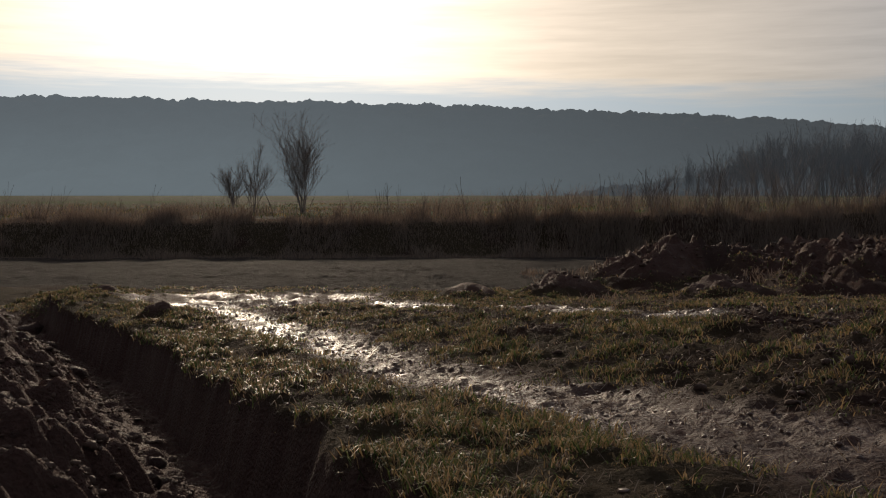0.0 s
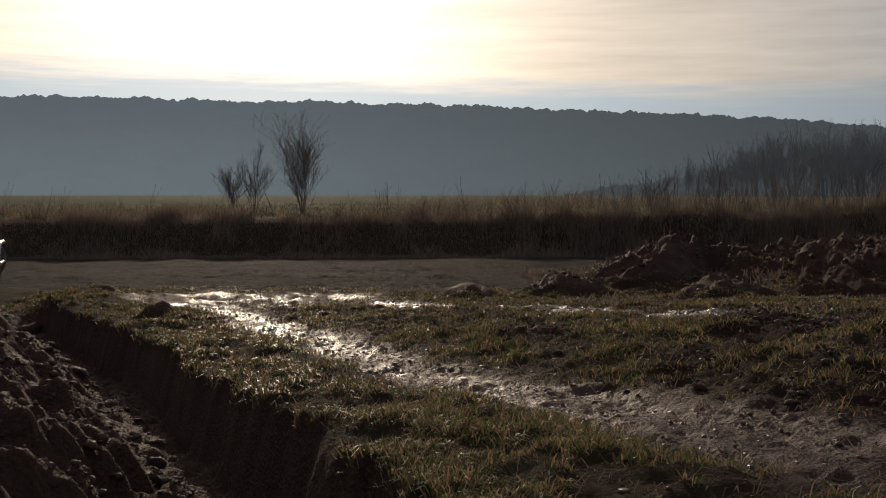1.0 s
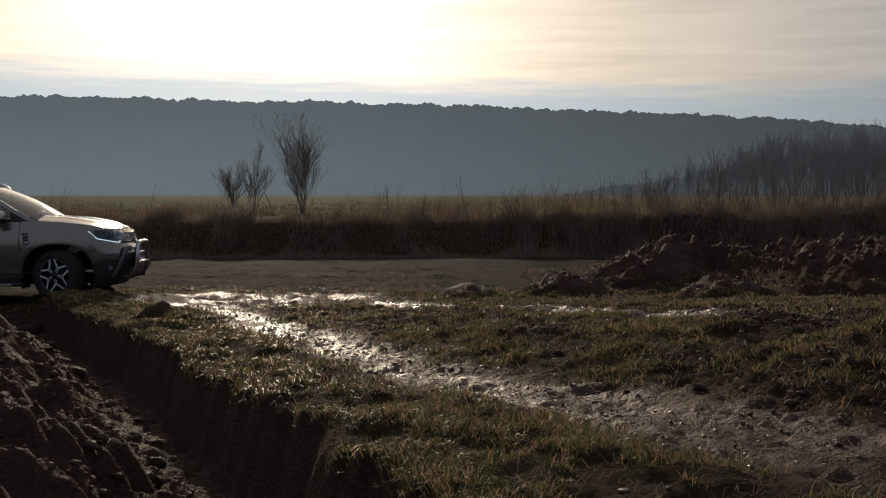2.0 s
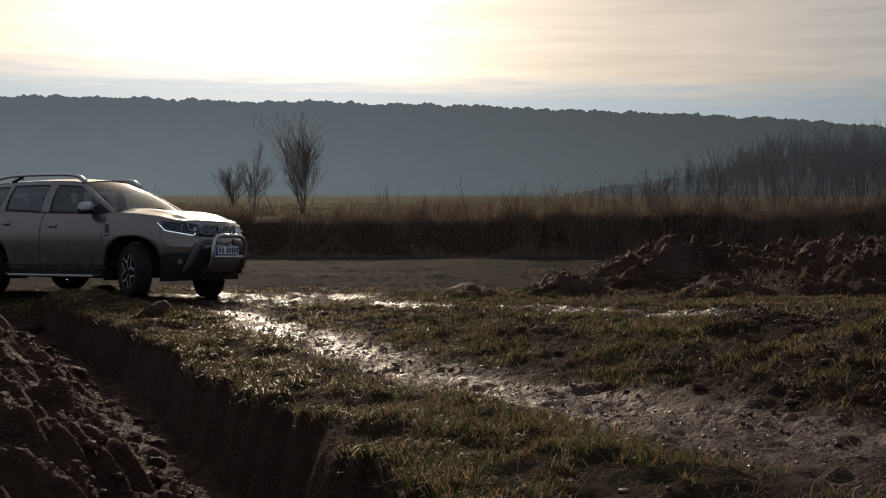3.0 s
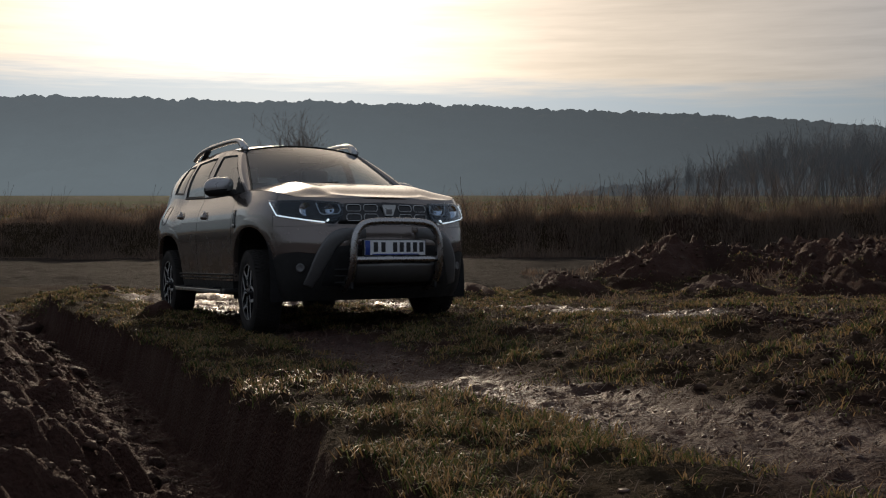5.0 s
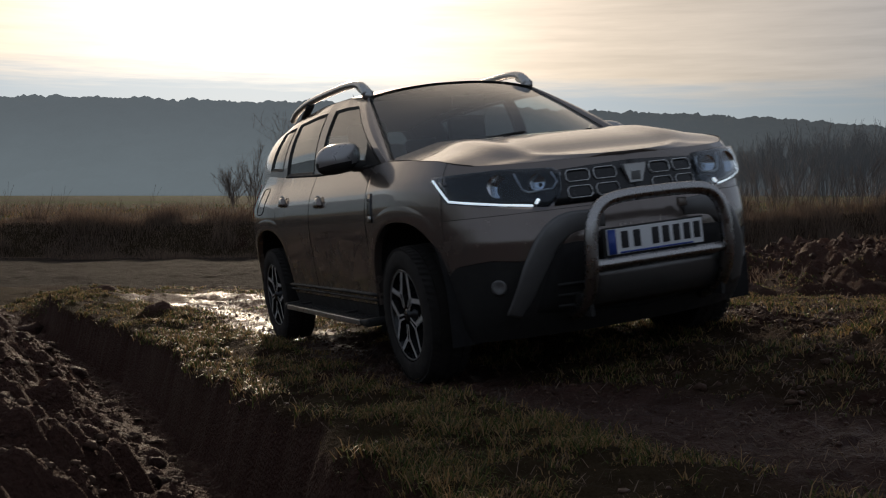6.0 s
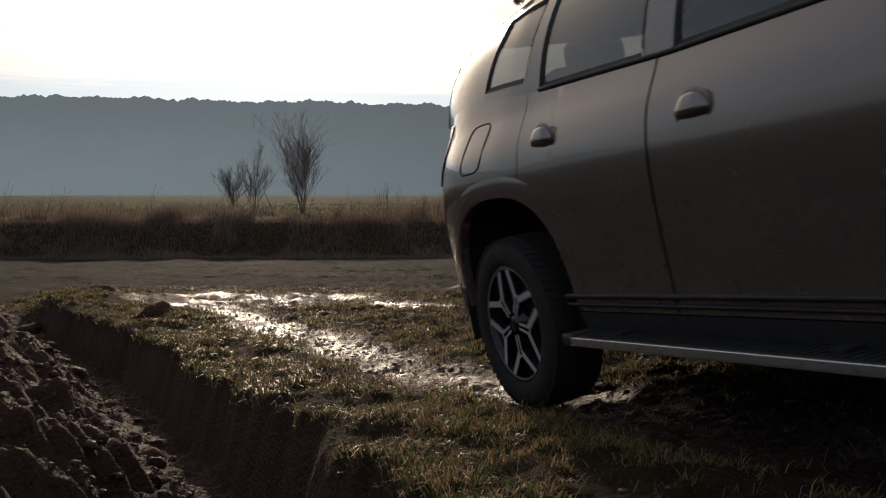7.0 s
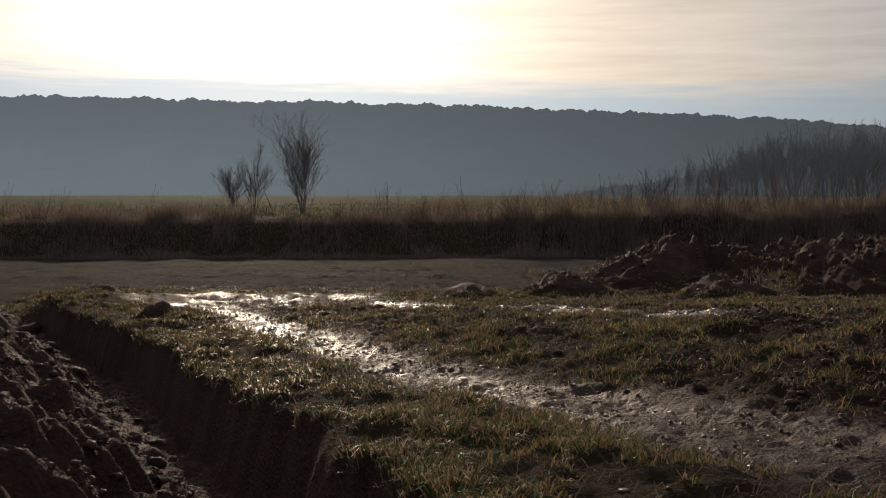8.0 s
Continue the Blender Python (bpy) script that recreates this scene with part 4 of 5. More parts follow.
def tail_point(u, v):
    """A point of the rear window: u across, v up."""
    f = 1 - abs(u) ** 2.5
    k = [0, 0.4, 0.75, 1]
    x = np.interp(v, k, [-2.06, -2.03, -1.98, -1.94]) - 0.02 * f
    y = np.interp(v, k, [0.66, 0.62, 0.57, 0.51])
    z = np.interp(v, k, [1.19, 1.32, 1.43, 1.50]) + 0.05 * f * v
    return Vector((float(x), u * float(y), float(z)))


def between(a, b, u):
    return (a[0] + (b[0] - a[0]) * u, a[1] + (b[1] - a[1]) * u)


def screen(u, v, off=0.0):
    """A point of the windscreen: u across, v up."""
    f = 1 - abs(u) ** 2.2
    b = Vector((1.06 + 0.15 * f, u * 0.745, 1.085 + 0.075 * f))
    t = Vector((0.262 + 0.055 * f, u * 0.552, 1.555 + 0.052 * f))
    p = b.lerp(t, v)
    p.z += 0.022 * math.sin(math.pi * v) * (0.4 + f) + off
    p.x += 0.03 * math.sin(math.pi * v) * f + off
    return p


# pillars and windows from front to rear, as x at the belt and x at the roof
A0, A1 = (1.06, 0.26), (0.95, 0.155)
B0, B1 = (-0.20, -0.135), (-0.36, -0.28)
C0, C1 = (-1.03, -0.95), (-1.15, -1.03)
D0, D1 = (-1.50, -1.38), (-2.10, -2.04)


def build_cabin():
    vlev = [-0.06, 0.0, 0.05, 0.2, 0.35, 0.5, 0.65, 0.8, 0.87, 0.94, 1.0]
    for sy in (1, -1):
        edge = [screen(-sy, max(0, min(1, v)), -0.004) for v in vlev]
        cols = [[glasshouse(between(A0, A1, u), v, sy) for v in vlev] for u in np.linspace(0, 1, 6)]
        part("a_pillar", loft([edge, [a.lerp(b, 0.5) + Vector((0.006, -sy * 0.006, 0.006)) for a, b in zip(edge, cols[0])]] + cols, sy < 0), M_PAINT, car)
        for name, a, b, n in (("b_pillar", B0, B1, 4), ("c_pillar", C0, C1, 4)):
            part(name, loft([[glasshouse(between(a, b, u), v, sy) for v in vlev] for u in np.linspace(0, 1, n)], sy < 0), M_PAINT, car)
        back = [[glasshouse(between(D0, D1, u), v, sy) for v in vlev] for u in np.linspace(0, 1, 12)]
        rim = [tail_point(-sy, max(0, min(1, v))) for v in vlev]
        mids = [a.lerp(b, 0.5) + Vector((-0.025, -sy * 0.03, 0)) for a, b in zip(back[-1], rim)]
        part("d_pillar", loft(back + [mids, rim], sy < 0), M_PAINT, car)
        for name, a, b, v0, v1, rnd in (("front_window", A1, B0, 0.03, 0.87, 0.25), ("rear_window", B1, C0, 0.03, 0.87, 0.12), ("quarter_window", C1, D0, 0.12, 0.84, 0.25)):
            us = np.linspace(0, 1, 17)
            # roof rail over the window and the ledge under it
            part("window_header", loft([[glasshouse(between(a, b, u), v, sy) for v in (v1, (v1 + 1) / 2, 0.97, 1.0)] for u in us], sy < 0), M_PAINT, car)
            part("window_ledge", loft([[glasshouse(between(a, b, u), v, sy) for v in (-0.06, 0.0, v0)] for u in us], sy < 0), M_PAINT, car)
            du = 0.024 / abs(a[0] - b[0])
            ring = [(0, v0), (1, v0), (1, v1), (0, v1)]
            inner = [(du, v0 + 0.05), (1 - du, v0 + 0.05), (1 - du, v1 - 0.045), (du, v1 - 0.045)]
            vs, fs = [], []
            for k in range(4):
                (u0, w0), (u1, w1), (i0, j0), (i1, j1) = ring[k], ring[(k + 1) % 4], inner[k], inner[(k + 1) % 4]
                m = 9
                base = len(vs)
                for t in np.linspace(0, 1, m):
                    vs.append(glasshouse(between(a, b, u0 + (u1 - u0) * t), w0 + (w1 - w0) * t, sy, -0.003))
                    vs.append(glasshouse(between(a, b, i0 + (i1 - i0) * t), j0 + (j1 - j0) * t, sy, 0.008))
                for t in range(m - 1):
                    f = (base + 2 * t, base + 2 * t + 2, base + 2 * t + 3, base + 2 * t + 1)
                    fs.append(f if sy < 0 else f[::-1])
            w = part(name, loft([[glasshouse(between(a, b, u), v, sy, 0.010) for v in np.linspace(v0 + 0.045, v1 - 0.04, 9)] for u in np.linspace(du * 0.9, 1 - du * 0.9, 13)], sy < 0), M_GLASS if name[0] == "f" else M_PRIVACY, car, "tinted side window")
            part("window_seal", (vs, fs), M_PLASTIC, w, "black rubber window seal")
        # waist seal
        part("waist_seal", sweep([glasshouse((x, x), 0.03, sy, -0.004) for x in np.linspace(0.84, -1.02, 20)], 0.010, 6), M_PLASTIC, car, "black rubber waist seal")
    # roof skin
    rows = []
    for x in np.linspace(0.26, -2.03, 26):
        row = []
        for b in np.linspace(-1, 1, 21):
            ff = 1 - abs(b) ** 2.4
            row.append(Vector((x + (0.055 * ff if x > 0.2 else 0.055 * ff * max(0, (x + 0.4) / 0.66)) - (0.05 * ff if x < -1.8 else 0), b * (roof_y(x) - 0.013), roof_edge(x) + 0.055 * ff)))
        rows.append(row)
    part("roof", loft(rows), M_PAINT, car)
    w = part("windscreen", loft([[screen(u, v) for v in np.linspace(0.0, 1, 12)] for u in np.linspace(-1, 1, 25)], True), M_SCREEN, car, "raked windscreen glass")
    ring = [screen(-1, v, 0.004) for v in np.linspace(0, 1, 14)] + [screen(u, 1, 0.004) for u in np.linspace(-1, 1, 20)] + [screen(1, v, 0.004) for v in np.linspace(1, 0, 14)] + [screen(u, 0.0, 0.004) for u in np.linspace(1, -1, 20)]
    part("screen_seal", sweep(ring, 0.0035, 6, True), M_PLASTIC, w, "black windscreen seal")
    part("cowl", shell([[screen(u, v, 0.004) for v in (-0.07, -0.03, 0.03)] for u in np.linspace(-0.98, 0.98, 20)], Vector((0, 0, -0.02))), M_PLASTIC, car, "black cowl panel")
    part("sticker", loft([[screen(u, v, -0.006) for v in np.linspace(0.05, 0.12, 3)] for u in np.linspace(-0.86, -0.72, 4)]), M_STICKER, w, "small green sticker inside the glass")
    for y0, y1 in ((-0.1, 0.55), (-0.72 * 0.73, -0.02)):
        part("wiper", sweep([screen(y0 / 0.735 + (y1 - y0) / 0.735 * t, 0.02 + 0.05 * t, 0.012) for t in np.linspace(0, 1, 8)], 0.008, 5), M_PLASTIC, car, "black wiper")
    # tailgate with its glass
    tail = [[tail_point(u, v) for v in np.linspace(0, 1, 8)] for u in np.linspace(-1, 1, 21)]
    part("tailgate_glass", loft(tail), M_PRIVACY, car, "raked rear window glass")
    part("roof_spoiler", box(-2.0, 0, 1.53, 0.08, 0.80, 0.022, 0.010), M_PAINT, car)
    liner = [[Vector((x, b * (roof_y(x) - 0.05), roof_edge(x) - 0.03)) for b in np.linspace(-1, 1, 7)] for x in np.linspace(0.2, -1.85, 10)]
    part("headliner", loft(liner, True), M_LINER, car, "pale grey cloth headliner")


build_cabin()


def build_interior():
    part("dashboard", box(0.80, 0, 0.98, 0.42, 1.36, 0.2, 0.06), M_DARK, car, "dark moulded dashboard")
    part("cabin_floor", box(-0.4, 0, 0.42, 2.8, 1.5, 0.05, 0.01), M_DARK, car)
    for y in (0.37, -0.37):
        s = part("seat", box(0.02, y, 0.66, 0.50, 0.50, 0.17, 0.06), M_SEAT, car, "grey cloth front seat")
        part("seat_back", box(-0.27, y, 1.00, 0.16, 0.48, 0.60, 0.06, pose(0, 0, 0, 0, -14, 0)), M_SEAT, s)
        part("headrest", box(-0.36, y, 1.37, 0.10, 0.27, 0.17, 0.04), M_SEAT, s)
    s = part("seat", box(-0.85, 0, 0.66, 0.5, 1.3, 0.17, 0.06), M_SEAT, car, "grey cloth rear bench")
    part("seat_back", box(-1.15, 0, 0.98, 0.16, 1.3, 0.58, 0.06, pose(0, 0, 0, 0, -14, 0)), M_SEAT, s)
    for y in (0.38, 0, -0.38):
        part("headrest", box(-1.24, y, 1.31, 0.10, 0.25, 0.14, 0.04), M_SEAT, s)
    ring = [Vector((0.52 + 0.06 * math.sin(a), 0.37 + 0.18 * math.cos(a), 1.02 + 0.17 * math.sin(a))) for a in np.linspace(0, 2 * math.pi, 28, endpoint=False)]
    part("steering_wheel", sweep(ring, 0.015, 8, True), M_DARK, car)
    part("inner_mirror", box(0.47, 0, 1.47, 0.03, 0.22, 0.07, 0.012), M_DARK, car)


build_interior()


def face_patch(top, bottom, rows, off, thick=0.012, sy=1):
    """A patch on the skin between two lines of (q, z)."""
    grid = [[surf(a[0] + (b[0] - a[0]) * k / rows, a[1] + (b[1] - a[1]) * k / rows, off, sy) for k in range(rows + 1)] for a, b in zip(top, bottom)]
    if sy < 0:
        grid = grid[::-1]
    return shell(grid, Vector((-thick, 0.0, 0)))


def line_q(pts, n):
    """Points (q, z) along a bent line given by corner points."""
    out = []
    for (a, b), (c, d) in zip(pts, pts[1:]):
        out += [(a + (c - a) * k / n, b + (d - b) * k / n) for k in range(n)]
    return out + [pts[-1]]


QO, QC = q_x(1.76), q_x(1.87)


def build_lamps():
    for sy in (1, -1):
        top = line_q([(QO + 0.004, 1.000), (q_front(0.66), 1.000), (q_front(0.42), 0.985), (q_front(0.385), 0.960)], 5)
        bot = line_q([(QC + 0.010, 0.872), (q_front(0.66), 0.832), (q_front(0.46), 0.812), (q_front(0.395), 0.860)], 5)
        lamp = part("headlight", face_patch(top, bot, 6, 0.001, 0.01, sy), M_RIMDARK, car, "dark headlight unit with lit day lamp")
        part("lens", face_patch(top, bot, 6, 0.026, 0.004, sy), M_LENS, lamp, "clear lamp lens")
        day = [surf(q, z, 0.017, sy) for q, z in line_q([(QO + 0.002, 0.985), (QC + 0.006, 0.882), (q_front(0.66), 0.842), (q_front(0.53), 0.824)], 8)]
        part("day_lamp", sweep(day, 0.0055, 8), M_DRL, lamp, "glowing white day lamp strip")
        hook = [surf(q, z, 0.017, sy) for q, z in ((q_front(0.515), 0.832), (q_front(0.502), 0.85))]
        part("day_lamp", sweep(hook, 0.008, 8), M_DRL, lamp, "glowing white day lamp tip")
        for q, z, r in ((q_front(0.675), 0.925, 0.052), (q_front(0.50), 0.925, 0.040)):
            c = surf(q, z, 0.004, sy)
            bowl = [Vector((c.x, c.y, c.z)) + Vector((0.012 * (i / 3) ** 2, r * i / 3 * math.cos(a), r * i / 3 * math.sin(a))) for a in np.linspace(0, 2 * math.pi, 18, endpoint=False) for i in range(4)]
            fs = [(i * 4 + k, ((i + 1) % 18) * 4 + k, ((i + 1) % 18) * 4 + k + 1, i * 4 + k + 1) for i in range(18) for k in range(3)]
            part("reflector", (bowl, fs), M_CHROME, lamp, "chrome reflector bowl")
        inner = [surf(q, z, 0.012, sy) for q, z in line_q([(q_front(0.60), 0.975), (q_front(0.57), 0.90), (q_front(0.54), 0.885), (q_front(0.43), 0.89), (q_front(0.405), 0.92), (q_front(0.425), 0.965)], 4)]
        part("lamp_bezel", sweep(inner, 0.005, 6), M_SILVER, lamp, "bright lamp bezel")
        # fog lamp in the apron
        c = surf(q_front(0.70), 0.477, 0.004, sy)
        d = Vector((0.82, -0.57 * sy, 0)).normalized()
        m = d.to_track_quat("-Y", "Z").to_matrix().to_4x4()
        m.translation = c
        v, f = lathe([(0.001, -0.006), (0.02, -0.007), (0.029, -0.010), (0.033, -0.008), (0.036, 0.0), (0.040, 0.012)], 24)
        part("fog_lamp", ([m @ p for p in v], f), M_GREYTRIM, car, "round fog lamp in the black apron")
        # tail lamp wrapping the corner
        qa, qb = q_x(-1.90), q_x(-2.12)
        part("tail_lamp", face_patch(line_q([(qa, 1.17), (qb, 1.17)], 8), line_q([(qa + 0.008, 0.91), (qb, 0.91)], 8), 5, 0.007, -0.004, sy), M_RED, car, "red tail lamp at the rear corner")


build_lamps()


def build_front():
    for sy in (1, -1):
        top = line_q([(0.0, 0.985), (q_front(0.385), 0.972)], 10)
        bot = line_q([(0.0, 0.815), (q_front(0.43), 0.815)], 10)
        part("grille", face_patch(top, bot, 4, 0.008, 0.012, sy), M_RIMDARK, car, "black grille with bright slots")
    g = [o for o in car.children if o.name.startswith("grille")][0]
    for sy in (1, -1):
        for y in (0.155, 0.300):
            for z in (0.863, 0.937):
                w, h = 0.060, 0.026
                pts = [(y - w + 0.012, z - h), (y + w - 0.012, z - h), (y + w, z - h / 2), (y + w, z + h / 2), (y + w - 0.012, z + h), (y - w + 0.012, z + h), (y - w, z + h / 2), (y - w, z - h / 2)]
                part("grille_slot", sweep([surf(q_front(a), b, 0.013, sy) for a, b in pts], 0.0034, 6, True), M_SILVER, g, "bright slot frame")
    e = surf(0.0, 0.92, 0.012)
    shape = [(-0.062, 0.045), (0.062, 0.045), (0.060, 0.02), (0.036, -0.045), (-0.036, -0.045), (-0.060, 0.02)]
    back = [Vector((e.x, y, e.z + z)) for y, z in shape]
    frnt = [Vector((e.x + 0.014, y * 0.93, e.z + z * 0.93)) for y, z in shape]
    n = len(shape)
    part("emblem", (back + frnt, [tuple(range(n, 2 * n))] + [(i, (i + 1) % n, n + (i + 1) % n, n + i) for i in range(n)]), M_SILVER, car, "plain silver shield emblem").data.shade_flat()
    part("emblem_inset", box(e.x + 0.014, 0, e.z - 0.012, 0.004, 0.05, 0.04, 0.0015), M_GREYTRIM, car)
    # grey moulding that frames the lower intake
    for sy in (1, -1):
        path = catmull([surf(q_front(y), z, 0.012, sy) for y, z in ((0.22, 0.735), (0.38, 0.728), (0.47, 0.68), (0.545, 0.56), (0.60, 0.44), (0.66, 0.335))], 6)
        part("skid_trim", sweep(path, [0.040 + 0.022 * math.sin(math.pi * i / (len(path) - 1)) for i in range(len(path))], 8, False, 0.22, (1, 0, 0)), M_GREYTRIM, car, "grey plastic skid trim")
        part("lower_intake", face_patch(line_q([(0.0, 0.66), (q_front(0.45), 0.64)], 8), line_q([(0.0, 0.30), (q_front(0.56), 0.34)], 8), 5, 0.007, 0.01, sy), M_DARK, car, "black lower intake")
    for z in (0.36, 0.41, 0.46):
        part("intake_bar", sweep([surf(q_front(abs(y)), z, 0.010, 1 if y < 0 else -1) for y in np.linspace(-0.46, 0.46, 15)], 0.008, 6), M_PLASTIC, car)
    # bull bar
    hoop = catmull([(2.06, -0.36, 0.31), (2.20, -0.37, 0.37), (2.27, -0.37, 0.50), (2.285, -0.365, 0.66), (2.285, -0.33, 0.765), (2.285, -0.24, 0.818), (2.285, 0, 0.828),
                    (2.285, 0.24, 0.818), (2.285, 0.33, 0.765), (2.285, 0.365, 0.66), (2.27, 0.37, 0.50), (2.20, 0.37, 0.37), (2.06, 0.36, 0.31)], 6)
    bar = part("bull_bar", sweep(hoop, 0.030, 12), M_STEEL, car, "polished steel tubular bull bar")
    part("cross_bar", sweep([Vector((2.272, y, 0.535)) for y in np.linspace(-0.37, 0.37, 9)], 0.026, 10), M_STEEL, bar)
    guard = [[Vector((x - 0.03 * (y / 0.36) ** 2, y, z)) for x, z in ((2.272, 0.53), (2.268, 0.48), (2.250, 0.42), (2.205, 0.365), (2.14, 0.335))] for y in np.linspace(-0.35, 0.35, 15)]
    part("skid_guard", shell(guard, Vector((-0.004, 0, -0.003))), M_GUARD, bar, "dull steel sheet under the bull bar")
    for y in (-0.36, 0.36):
        part("bar_bracket", box(2.12, y, 0.36, 0.22, 0.02, 0.10, 0.004), M_PLASTIC, bar)
    # number plate with its characters as bars
    plate = part("number_plate", box(2.243, 0, 0.625, 0.012, 0.52, 0.114, 0.003), M_PLATE, car, "white number plate with a blue end strip")
    part("plate_holder", box(2.230, 0, 0.617, 0.016, 0.55, 0.145, 0.005), M_PLASTIC, plate)
    part("plate_strip", box(2.2505, -0.238, 0.625, 0.002, 0.042, 0.110, 0.0), M_BLUE, plate, "blue end strip")
    part("plate_edge", box(2.2505, 0.0, 0.5745, 0.002, 0.40, 0.008, 0.0), M_BLUE, plate)
    for y in (-0.170, -0.105, -0.005, 0.053, 0.111, 0.169, 0.225):
        part("plate_bar", box(2.2505, y, 0.630, 0.003, 0.036, 0.075, 0.001), M_INK, plate, "black bar")
    part("tow_cover", box(2.205, 0.19, 0.765, 0.02, 0.05, 0.045, 0.008), M_PAINT, car)


build_front()


def side_y(x, z):
    return -surf(q_x(x), z).y


def build_sides():
    for sy in (1, -1):
        for x, z in ((-0.04, 0.945), (-0.91, 0.982)):
            y = side_y(x, z)
            cup = []
            for i in range(24):
                a = 2 * math.pi * i / 24
                cup.append([Vector((x + r * 1.25 * math.cos(a), -sy * (y + o), z - 0.012 + r * math.sin(a))) for r, o in ((0.072, 0.0015), (0.058, 0.006), (0.045, 0.002), (0.02, 0.001))])
            cup.append(cup[0])
            part("handle_cup", loft(cup, sy < 0), M_PAINT, car)
            flap = []
            for v in (-0.12, 0.0, 0.0, 0.25, 0.5, 0.75, 0.92, 1.0):
                half = 0.076 * math.sqrt(max(0.03, 1 - max(0, v) ** 2 * 0.97))
                lift = 0.004 if v < 0 or v == 1.0 else 0.026 * (1 - 0.55 * v * v)
                flap.append([Vector((x + u * half, -sy * (y + 0.003 + lift * (1 - abs(u) ** 5)), z - 0.014 + 0.060 * v)) for u in np.linspace(-1, 1, 13)])
            part("door_handle", loft(flap, sy > 0), M_PAINT, car, "body-coloured rounded flap door handle")
        # fuel flap, right side only
        if sy > 0:
            loop = []
            for i in range(28):
                a = 2 * math.pi * i / 28
                c, s = math.cos(a), math.sin(a)
                dx = 0.100 * math.copysign(abs(c) ** 0.45, c)
                dz = 0.095 * math.copysign(abs(s) ** 0.45, s)
                loop.append(surf(q_x(-1.50 + dx + 0.30 * dz), 1.02 + dz, 0.0005, sy))
            part("fuel_flap", sweep(loop, 0.0035, 5, True), M_DARK, car, "thin gap round the fuel flap")
        # badge on the wing
        rows = [[surf(q_x(x + k), z, 0.005, sy) for k in (-0.034, -0.012, 0.012, 0.034)] for x, z in ((0.94, 0.812), (0.935, 0.86), (0.925, 0.92), (0.915, 0.968))]
        b = part("wing_badge", shell(rows, Vector((0, 0.012 * sy, 0))), M_RIMDARK, car, "black wing badge with a silver foot")
        part("badge_foot", shell([[surf(q_x(x + k), z, 0.009, sy) for k in (-0.028, 0.028)] for x, z in ((0.939, 0.82), (0.936, 0.848))], Vector((0, 0.006 * sy, 0))), M_SILVER, b)
        txt = bpy.data.curves.new("badge_text", "FONT")
        txt.body, txt.size, txt.align_x, txt.align_y, txt.extrude = "4WD", 0.020, "CENTER", "CENTER", 0.001
        txt.materials.append(M_SILVER)
        t = new("badge_text", txt)
        t.parent = b
        p = surf(q_x(0.922), 0.935, 0.0085, sy)
        t.matrix_local = Matrix.Translation(p) @ pose(0, 0, 0, 90, 0, 0 if sy > 0 else 180)
        # rubbing strips and creases low on the doors
        for z, r in ((0.415, 0.012), (0.385, 0.009)):
            part("door_strip", sweep([surf(q_x(x), z, 0.006, sy) for x in np.linspace(0.86, -0.90, 18)], r, 6, False, 0.8), M_PLASTIC, car, "black rubbing strip")
        # running board
        y0 = 0.885
        board = part("running_board", box(0.03, -sy * y0, 0.272, 1.62, 0.13, 0.032, 0.010), M_PLASTIC, car, "running board with a bright edge")
        part("board_edge", box(-0.01, -sy * (y0 + 0.066), 0.272, 1.54, 0.012, 0.030, 0.004), M_SILVER, board, "bright metal edge")
        part("board_edge", box(0.03, -sy * (y0 - 0.050), 0.291, 1.50, 0.010, 0.006, 0.002), M_SILVER, board, "bright metal edge")
        rib = box(0, 0, 0, 0.012, 0.085, 0.006, 0.0015)
        rib.materials.append(M_PLASTIC)
        for k in range(47):
            o = part("tread_rib", rib, None, board)
            o.location = (-0.71 + k * 0.032, -sy * (y0 + 0.004), 0.2905)
        for x in (-0.80, 0.86):
            part("board_cap", box(x, -sy * y0, 0.275, 0.08, 0.145, 0.045, 0.016), M_PLASTIC, board, "black end cap")
        for x in (-0.55, 0.40):
            part("board_bracket", box(x, -sy * 0.80, 0.29, 0.05, 0.22, 0.03, 0.005), M_DARK, board)
        # door mirror
        bm = bmesh.new()
        bmesh.ops.create_uvsphere(bm, u_segments=20, v_segments=14, radius=1.0)
        for v in bm.verts:
            x, y, z = v.co
            if x < 0:
                x *= 0.42
            v.co = (0.575 + 0.098 * x, -sy * (0.905 + 0.132 * math.copysign(abs(y) ** 0.75, y)), 1.188 + 0.086 * math.copysign(abs(z) ** 0.8, z) - 0.018 * y)
        if sy > 0:
            bmesh.ops.reverse_faces(bm, faces=bm.faces[:])
        me = bpy.data.meshes.new("mirror_shell")
        me.materials.append(M_MIRRORCAP)
        me.materials.append(M_PLASTIC)
        for f in bm.faces:
            f.smooth = True
            f.material_index = 1 if f.calc_center_median().z < 1.158 else 0
        bm.to_mesh(me)
        bm.free()
        mir = part("door_mirror", me, None, car, "door mirror with silver cap and black foot")
        part("mirror_arm", sweep([Vector((0.60, -sy * 0.83, 1.140)), Vector((0.64, -sy * 0.77, 1.130)), Vector((0.70, -sy * 0.72, 1.140))], 0.034, 8), M_PLASTIC, mir, "black mirror arm")
        part("mirror_sail", loft([[glasshouse(between(A1, B0, u), v, sy, -0.008) for v in np.linspace(0.03, max(0.05, 0.34 - 1.5 * u), 5)] for u in np.linspace(0, 0.16, 6)], sy > 0), M_PLASTIC, mir, "black sail panel")
